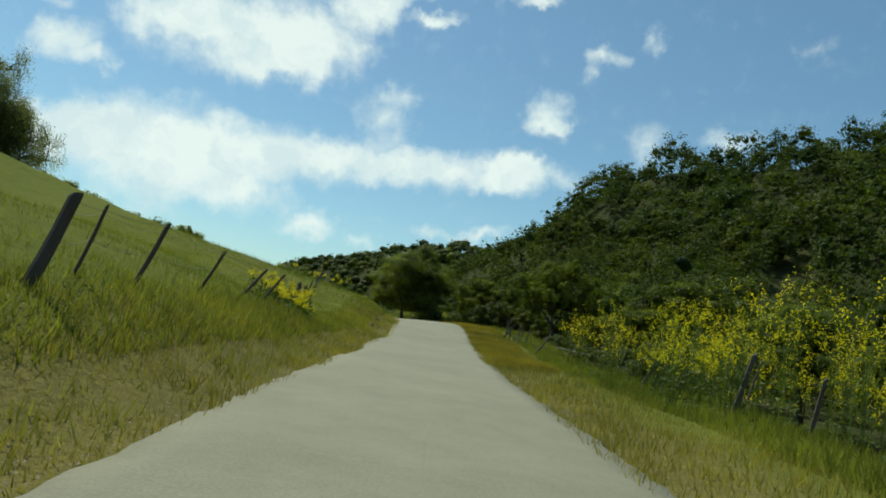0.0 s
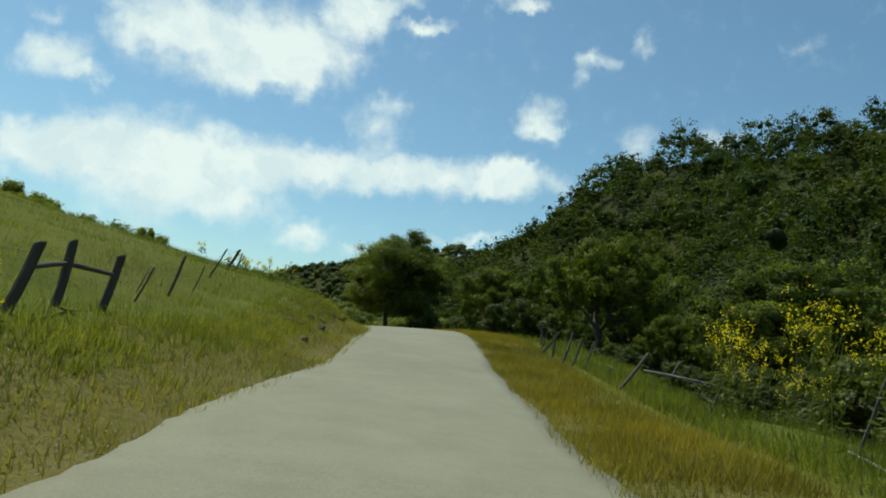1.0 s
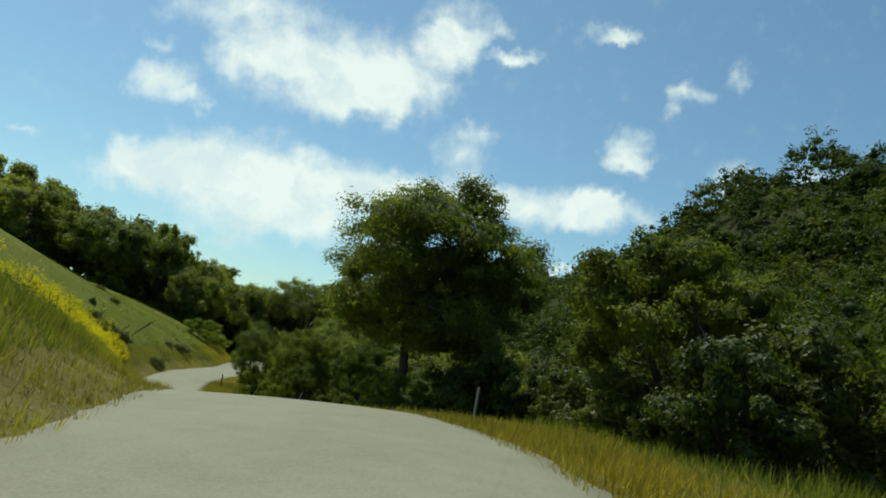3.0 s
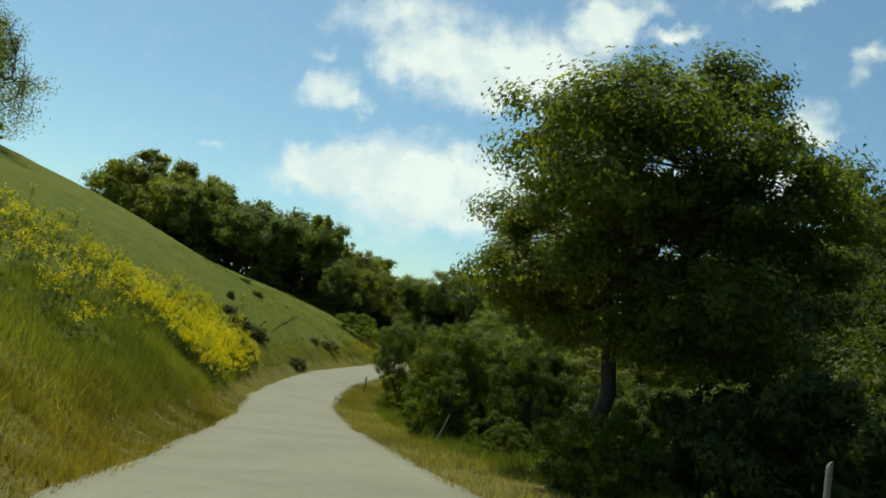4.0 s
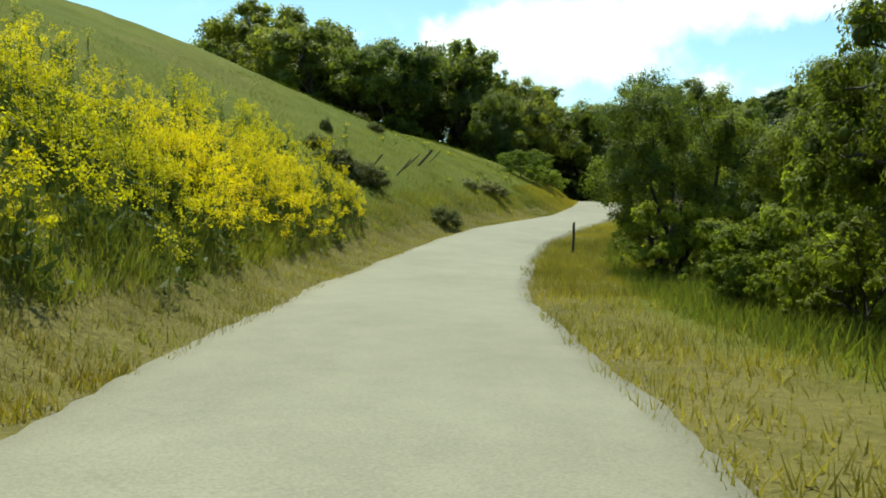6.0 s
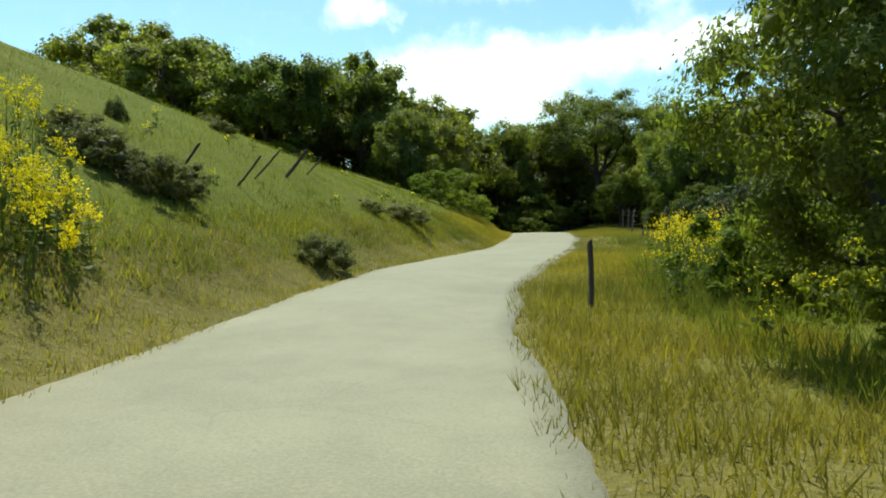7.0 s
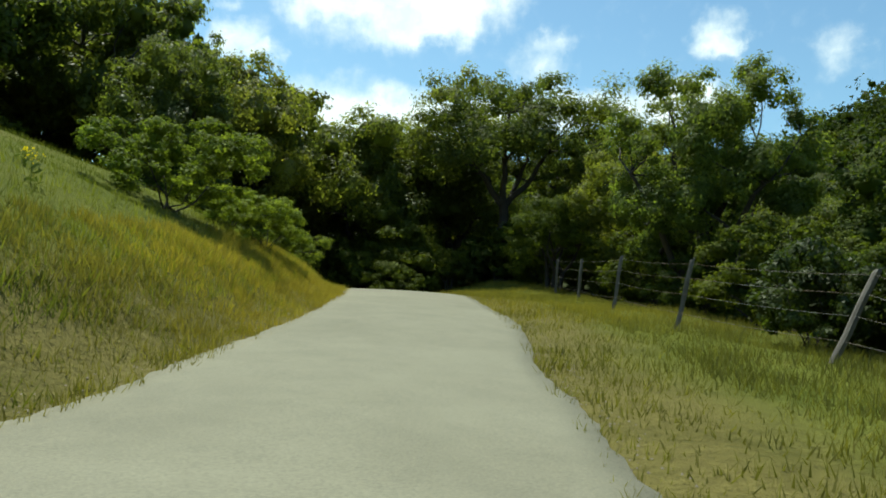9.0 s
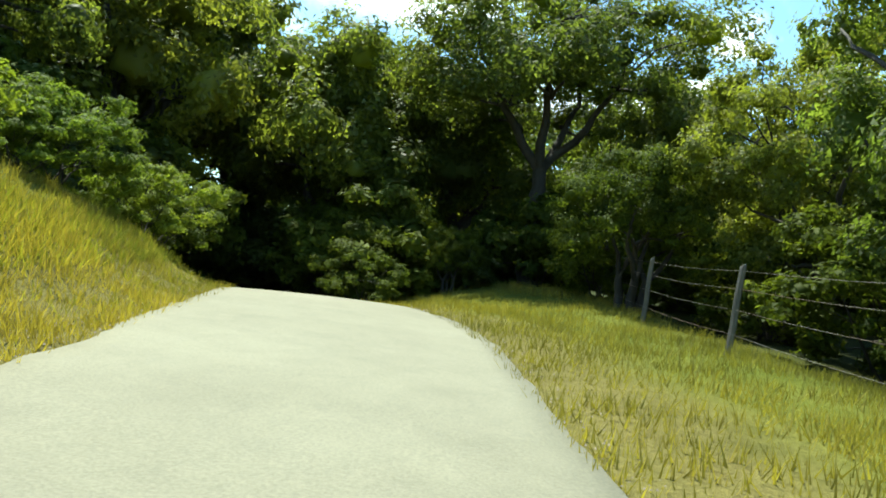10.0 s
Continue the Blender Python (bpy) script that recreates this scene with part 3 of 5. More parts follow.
def build_tree(name, seed, height, radius, trunk_h, leaves, leaf, mat, flat=0.65, clumps=34, trunk_r=None, lean=(0, 0), stems=1, size=0.27, squash=0.78, heart=0.48, fork_h=None, extra=()):
    """A tree standing at the origin: an empty with a trunk (crooked limbs in it) and a crown of single leaves in clumps."""
    rng = np.random.default_rng(seed)
    blobs = crown_clumps(rng, height, radius, trunk_h, clumps, flat, size)
    blobs[:, 0] += lean[0]
    blobs[:, 1] += lean[1]
    if extra:
        blobs = np.concatenate([blobs, np.array(extra)])
    trunk_r = trunk_r or height * 0.03
    boles, limbs, nodes = [], [], []
    for k in range(stems):
        off = np.array([math.cos(k * 2.1), math.sin(k * 2.1), 0]) * (0.0 if stems == 1 else trunk_r * 1.6)
        fork = np.array([lean[0] * 0.4, lean[1] * 0.4, fork_h or trunk_h]) + off * 2.2
        boles.append(limb_to(rng, off + (0, 0, -0.4), fork, trunk_r * 1.25, trunk_r * 0.85, 0.06))
        mains = 4 if stems == 1 else 2
        for q in range(mains):
            az = 6.28 * q / mains + rng.uniform(-0.5, 0.5) + k * 2.1
            reach = radius * rng.uniform(0.35, 0.6)
            tip = fork + np.array([math.cos(az) * reach + lean[0] * 0.4, math.sin(az) * reach + lean[1] * 0.4, (height - trunk_h) * rng.uniform(0.35, 0.68)])
            nodes += [((fork * 0.7 + tip * 0.3), trunk_r * 0.42, len(limbs)), ((fork + tip) / 2, trunk_r * 0.36, len(limbs)), (tip, trunk_r * 0.24, len(limbs))]
            limbs.append([limb_to(rng, fork - (0, 0, 0.1), tip, trunk_r * 0.68, trunk_r * 0.24, 0.13)])
    spots = np.array([p for p, _, _ in nodes])
    for b in blobs:
        cost = np.linalg.norm(spots - b[:3], axis=1) + 2.0 * np.maximum(spots[:, 2] - b[2], 0)
        j = int(cost.argmin())
        limbs[nodes[j][2]].append(limb_to(rng, spots[j], b[:3], nodes[j][1] * 0.75, trunk_r * 0.06, 0.14))
    if stems > 1:
        boles, limbs = boles + [p for one in limbs for p in one], []
    hv, hf = clump_hearts(rng, blobs[:, :3], blobs[:, 3] * heart, squash)
    lv, lf, _ = clump_leaves(rng, blobs[:, :3], blobs[:, 3], squash, leaves, leaf)
    fit = np.array([radius / np.percentile(np.hypot(lv[:, 0] - lean[0], lv[:, 1] - lean[1]), 97)] * 2 + [height / np.percentile(lv[:, 2], 99.7)])
    if trunk_h < 0.15 * height:
        low = lv.reshape(-1, 3, 3)
        under = np.minimum(low[:, :, 2].min(1), 0)
        low[:, :, 2] += np.where(under < 0, rng.uniform(0, 0.12 * height, len(low)) - under, 0)[:, None]
        lv = low.reshape(-1, 3)
        hv[:, 2] = np.maximum(hv[:, 2], 0.02)
    base = new(name)
    tv, tf = joined(boles)
    trunk = part("trunk", mesh_of("trunk", tv * fit, tf, BARK, True), base)
    for one in limbs:
        tv, tf = joined(one)
        part("limb", mesh_of("limb", tv * fit, tf, BARK, True), trunk)
    cv, cf = joined([(hv * fit, hf), (lv * fit, lf)])
    crown = mesh_of("crown", cv, cf, mat)
    crown.polygons.foreach_set("use_smooth", np.arange(len(cf)) < len(hf))
    part("crown", crown, base)
    return base


def plant(proto, x, y, height_now, height_wanted, turn, label, category, group="", widen=1.0, sink=0.1):
    """The prototype, or a copy of it, set on the ground at the wanted height."""
    s = height_wanted / height_now
    m = pose(x, y, place(x, y) - sink, 0, 0, turn)
    ob = copy_thing(proto, m)
    ob.scale = (s * widen, s * widen, s)
    return tagged(ob, label, category, group)


def drop_proto(ob):
    for o in [*ob.children_recursive, ob]:
        bpy.data.objects.remove(o)


PROTO = {
    "round": (build_tree("oak_tree", 11, 8.0, 4.0, 1.9, 20000, 0.15, OAK_LEAF, 0.6, 30), 8.0),
    "dusk": (build_tree("oak_tree", 26, 7.5, 4.2, 2.3, 30000, 0.12, HOLLOW_SHADE_LEAF, 0.5, 36, size=0.25, heart=0.55), 7.5),
    "tall": (build_tree("oak_tree", 12, 9.0, 3.3, 2.6, 20000, 0.15, OAK_LEAF, 0.6, 28), 9.0),
    "wide": (build_tree("oak_tree", 13, 7.0, 4.6, 1.5, 22000, 0.15, OAK_LEAF, 0.6, 32, size=0.24), 7.0),
    "great": (build_tree("oak_tree", 22, 12.0, 5.0, 4.7, 52000, 0.105, OAK_LEAF, 0.6, 38, 0.28, size=0.26, squash=0.8, heart=0.28), 12.0),
    "fine": (build_tree("oak_tree", 24, 9.0, 4.2, 2.4, 32000, 0.125, OAK_LEAF, 0.7, 32), 9.0),
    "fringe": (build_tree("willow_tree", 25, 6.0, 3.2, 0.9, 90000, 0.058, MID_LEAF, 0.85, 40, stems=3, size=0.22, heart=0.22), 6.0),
    "light": (build_tree("willow_tree", 14, 7.0, 3.4, 1.7, 34000, 0.095, HOLLOW_SHADE_LEAF, 0.6, 40, stems=3, size=0.22, heart=0.35), 7.0),
    "light2": (build_tree("willow_tree", 15, 6.0, 3.0, 1.3, 34000, 0.08, HOLLOW_SHADE_LEAF, 0.6, 38, stems=3, size=0.22, heart=0.35), 6.0),
    "bower": (build_tree("willow_tree", 23, 9.0, 4.2, 1.2, 70000, 0.09, WILLOW_LEAF, 0.8, 44, stems=3, size=0.22, heart=0.28), 9.0),
    "shrub": (build_tree("shrub", 16, 3.0, 2.2, 0.2, 22000, 0.065, SHRUB_LEAF, 0.8, 34, 0.04, stems=3, size=0.2, heart=0.3), 3.0),
    "thicket": (build_tree("thicket_bush", 17, 3.4, 2.4, 0.1, 12000, 0.11, DARK_LEAF, 0.9, 28, 0.05, stems=3, size=0.24), 3.4),
    "scrub": (build_tree("thicket_bush", 27, 2.6, 1.9, 0.1, 18000, 0.06, HOLLOW_SHADE_LEAF, 0.9, 28, 0.04, stems=3, size=0.22, heart=0.35), 2.6),
    "under": (build_tree("thicket_bush", 20, 3.4, 2.4, 0.1, 7000, 0.14, HOLLOW_SHADE_LEAF, 0.9, 22, 0.05, stems=2, size=0.24), 3.4),
    "hedge": (build_tree("weedy_bush", 19, 2.0, 1.7, 0.1, 17000, 0.05, LIGHT_LEAF, 0.9, 28, 0.03, stems=3, size=0.2, heart=0.3), 2.0),
    "sage": (build_tree("sage_bush", 18, 1.0, 0.9, 0.02, 11000, 0.034, DARK_SHRUB, 0.5, 30, 0.015, stems=3, size=0.3, squash=0.95), 1.0),
}

# the great oak in the bend
# low boughs hang below its crown: x, y, height and radius of each clump
BOUGHS = [(-1.9, -0.1, 3.7, 0.75), (-1.5, 0.5, 3.4, 0.7), (-1.0, -0.8, 3.3, 0.65), (-2.2, 0.3, 4.4, 0.8), (-0.6, 0.8, 3.3, 0.65), (0.6, -1.5, 3.2, 0.75), (1.6, -1.0, 3.0, 0.85), (2.4, -0.5, 3.2, 0.85), (1.2, -2.2, 3.4, 0.75), (3.2, 0.6, 3.0, 0.8), (-2.0, -1.2, 4.3, 0.8)]
oak = build_tree("oak_tree", 1961, 8.4, 3.85, 2.2, 150000, 0.07, BEND_LEAF, 0.75, 54, 0.17, (1.0, -0.3), size=0.225, heart=0.32, fork_h=3.4, extra=BOUGHS)
oak.matrix_basis = pose(-4.3, 65.2, place(-4.3, 65.2) - 0.1)
tagged(oak, "large spreading live oak with dense dark green crown", "tree")


def bare_tree(name, seed, x, y, height, spread, leafy, crown_r, depth0=5, hang=0.2, bole=0.3, loose=0.09, low=0):
    """An old oak with open crooked limbs and few leaves."""
    rng = np.random.default_rng(seed)
    pieces, tips = [], []

    def grow(p, d, ln, r, depth):
        n = 4
        pts = [p]
        for _ in range(n):
            d = d + rng.normal(size=3) * 0.28 + np.array([0, 0, 0.05])
            d = d / np.linalg.norm(d)
            pts.append(pts[-1] + d * ln / n)
        pieces.append(tube(pts, np.linspace(r, r * 0.62, n + 1), 5))
        if depth == 0:
            tips.append(pts[-1])
            return
        for _ in range(3 if depth > 1 else 5):
            nd = d + rng.normal(size=3) * 0.75 * np.array([spread, spread, 0.7])
            grow(pts[-1 if rng.uniform() < 0.6 else -2], nd / np.linalg.norm(nd), ln * rng.uniform(0.6, 0.82), r * 0.6, depth - 1)

    grow(np.array([0, 0, -0.3]), np.array([0.1, 0, 1.0]), height * bole, height * 0.026, depth0)
    for k in range(low):
        a = 6.28 * k / low + rng.uniform(-0.4, 0.4)
        grow(np.array([0, 0, height * rng.uniform(0.1, 0.2)]), np.array([math.cos(a), math.sin(a), 0.45]), height * 0.26, height * 0.012, depth0 - 1)
    v, f = joined(pieces)
    ends = np.array(tips)
    middle = ends[:, :2].mean(0)
    flat = crown_r / np.percentile(np.hypot(*(ends[:, :2] - middle).T), 95)
    s = np.array([flat, flat, height / v[:, 2].max()])
    base = new(name)
    x, y = x - middle[0] * flat, y - middle[1] * flat
    base.matrix_basis = pose(x, y, place(x, y) - 0.1)
    tips = np.array(tips) * s
    # twigs and leaves hang below the ends of the limbs
    drop = rng.uniform(0.1, hang * height, len(tips))
    wood = [(v * s, f)]
    for p, ln in zip(tips[::2], drop[::2]):
        pts = p + np.linspace(0, 1, 6)[:, None] * np.array([0, 0, -0.85 * ln]) + np.cumsum(rng.normal(size=(6, 3)) * 0.035 * ln, 0) * np.array([1, 1, 0.3])
        if pts[-1, 2] > 0.3:
            wood.append(tube(pts, np.linspace(0.0022, 0.0008, 6) * height, 3))
    tv, tf = joined(wood)
    part("trunk", mesh_of("trunk", tv, tf, BARK, True), base)
    down = rng.uniform(0, 1, (len(tips), leafy)) * drop[:, None]
    sway = rng.normal(size=(len(tips), 1, 2)) * 0.14
    c = np.repeat(tips, leafy, 0)
    c[:, 2] -= down.ravel()
    c[:, :2] += (sway * down[:, :, None]).reshape(-1, 2)
    c = c + rng.normal(size=c.shape) * loose
    c = c[c[:, 2] > 0.2]
    lv, lf = leaves_at(rng, c, rng.normal(size=c.shape), 0.012 * height, 0.006 * height)
    part("crown", mesh_of("crown", lv, lf, GREY_LEAF), base)
    return base


tagged(bare_tree("bare_oak", 5, -59.2, 86.2, 16.5, 1.3, 90, 7.5, hang=0.4, bole=0.17, loose=0.38, low=6), "crooked open oak with thin hanging grey-green foliage", "tree")
tagged(bare_tree("bare_shrub", 9, -18.9, 97.4, 2.1, 1.2, 2, 1.1, 4), "leafless grey shrub among the mustard and weeds", "bush")

OAK_LABEL = "dark green live oak with rounded crown"
WILLOW_LABEL = "leafy mid-green bushy tree beside the lane"
# oaks along the ridge and at the end of the lane: x, y, height of the top above the datum, kind, widen
RIDGE = [
    (-79.9, 133.4, 21.2, 'tall', 1.0),
    (-85.9, 138.0, 19.6, 'round', 1.0),
    (-72.9, 130.6, 17.6, 'round', 1.0),
    (-64.9, 127.8, 15.8, 'tall', 1.05),
    (-60.9, 132.4, 14.8, 'wide', 1.0),
    (-55.9, 129.7, 13.8, 'round', 1.05),
    (-52.6, 138.0, 15.4, 'tall', 0.8),
    (-48.0, 142.0, 11.7, 'fine', 0.85),
    (-57.0, 145.0, 13.4, 'round', 1.0),
    (-48.6, 150.6, 11.8, 'tall', 1.0),
    (-41.9, 147.5, 9.4, 'fine', 0.9),
    (-67.9, 137.1, 17.1, 'wide', 1.0),
    (-58.9, 138.9, 13.6, 'tall', 1.0),
    (-40.9, 150.1, 9.6, 'fine', 1.0),
    (-52.9, 148.1, 10.6, 'round', 1.1),
    (-45.4, 132.4, 9.1, 'fine', 0.8),
    (-64.6, 142.6, 16.9, 'round', 1.0),
    (-72.0, 139.8, 19.2, 'wide', 1.0),
    (-76.4, 137.0, 19.8, 'tall', 1.0),
]
for i, (x, y, top, kind, wide) in enumerate(RIDGE):
    ob, h0 = PROTO[kind]
    plant(ob, x, y, h0, top - place(x, y), i * 67 % 360, OAK_LABEL + " on the ridge", "tree", "oaks on the ridge", wide)
# undergrowth closing the gaps between their trunks
for i, (x, y, top, kind, wide) in enumerate(RIDGE):
    ob, h0 = PROTO["under"]
    plant(ob, x + 1.6, y - 0.8, h0, 0.4 * (top - place(x, y)), i * 61 % 360, "shady dark green undergrowth bush beneath the ridge oaks", "bush", "undergrowth on the ridge", 1.05)
LANE_END = [
    (-32.9, 146.5, 11.5, 'great', 1.22),
    (-37.4, 153.1, 9.6, 'fine', 1.0),
    (-27.4, 147.2, 7.3, 'fine', 0.9),
    (-22.9, 144.4, 6.5, 'fine', 0.9),
    (-28.9, 154.1, 9.8, 'tall', 1.0),
    (-23.3, 131.0, 7.4, 'bower', 0.86),
    (-25.0, 138.6, 6.8, 'bower', 0.85),
    (-17.2, 129.0, 4.2, 'dusk', 1.0),
    (-18.2, 123.6, 2.2, 'dusk', 1.0),
    (-13.5, 121.0, 3.0, 'fine', 1.1),
    (-35.0, 142.6, 1.0, 'light2', 0.9),
    (-37.2, 143.8, 2.0, 'light2', 0.9),
    (-29.0, 138.6, 3.5, 'light2', 0.95),
    (-12.9, 137.1, 5.6, 'fine', 1.2),
    (-5.9, 130.6, 5.2, 'wide', 1.1),
    (-14.9, 148.1, 5.0, 'fine', 1.2),
    (-3.9, 143.5, 6.4, 'wide', 1.2),
    (-33.9, 163.1, 8.9, 'round', 1.2),
    (-45.9, 160.1, 9.9, 'wide', 1.2),
    (-20.9, 161.1, 8.0, 'round', 1.2),
]
for i, (x, y, top, kind, wide) in enumerate(LANE_END):
    ob, h0 = PROTO[kind]
    plant(ob, x, y, h0, top - place(x, y), i * 83 % 360, (OAK_LABEL if kind in ("round", "wide", "tall", "fine", "great", "dusk") else WILLOW_LABEL) + ", near the lane's end", "tree", "trees at the lane's end", wide)
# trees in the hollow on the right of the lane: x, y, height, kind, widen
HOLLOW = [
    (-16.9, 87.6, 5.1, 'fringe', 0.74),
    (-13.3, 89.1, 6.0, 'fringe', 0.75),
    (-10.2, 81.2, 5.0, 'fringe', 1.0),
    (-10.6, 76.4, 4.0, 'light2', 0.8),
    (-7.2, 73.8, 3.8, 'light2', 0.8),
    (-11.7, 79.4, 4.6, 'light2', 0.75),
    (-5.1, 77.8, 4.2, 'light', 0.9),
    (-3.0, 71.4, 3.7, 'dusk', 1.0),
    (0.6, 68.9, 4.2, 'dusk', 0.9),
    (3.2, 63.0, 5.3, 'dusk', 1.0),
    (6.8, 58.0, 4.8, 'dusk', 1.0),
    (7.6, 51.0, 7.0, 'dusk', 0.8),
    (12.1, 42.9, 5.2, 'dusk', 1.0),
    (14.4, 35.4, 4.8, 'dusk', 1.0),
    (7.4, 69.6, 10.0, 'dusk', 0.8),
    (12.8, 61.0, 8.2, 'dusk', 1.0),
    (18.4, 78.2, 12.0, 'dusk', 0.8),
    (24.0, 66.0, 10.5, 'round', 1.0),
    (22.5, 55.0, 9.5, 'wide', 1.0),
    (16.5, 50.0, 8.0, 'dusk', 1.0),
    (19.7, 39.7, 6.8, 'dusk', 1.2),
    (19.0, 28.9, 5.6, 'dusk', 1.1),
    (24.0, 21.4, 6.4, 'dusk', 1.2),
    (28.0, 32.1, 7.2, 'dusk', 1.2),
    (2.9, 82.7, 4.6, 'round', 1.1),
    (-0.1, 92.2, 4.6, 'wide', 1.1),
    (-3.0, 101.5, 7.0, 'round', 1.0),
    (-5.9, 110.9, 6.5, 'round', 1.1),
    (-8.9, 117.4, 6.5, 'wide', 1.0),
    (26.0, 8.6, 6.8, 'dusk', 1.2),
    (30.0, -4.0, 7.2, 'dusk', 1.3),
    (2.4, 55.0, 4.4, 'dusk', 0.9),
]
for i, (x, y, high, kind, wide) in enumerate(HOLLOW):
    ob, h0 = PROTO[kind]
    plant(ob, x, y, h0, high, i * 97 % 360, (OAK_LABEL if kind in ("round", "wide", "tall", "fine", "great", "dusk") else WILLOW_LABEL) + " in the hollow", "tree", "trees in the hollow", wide)
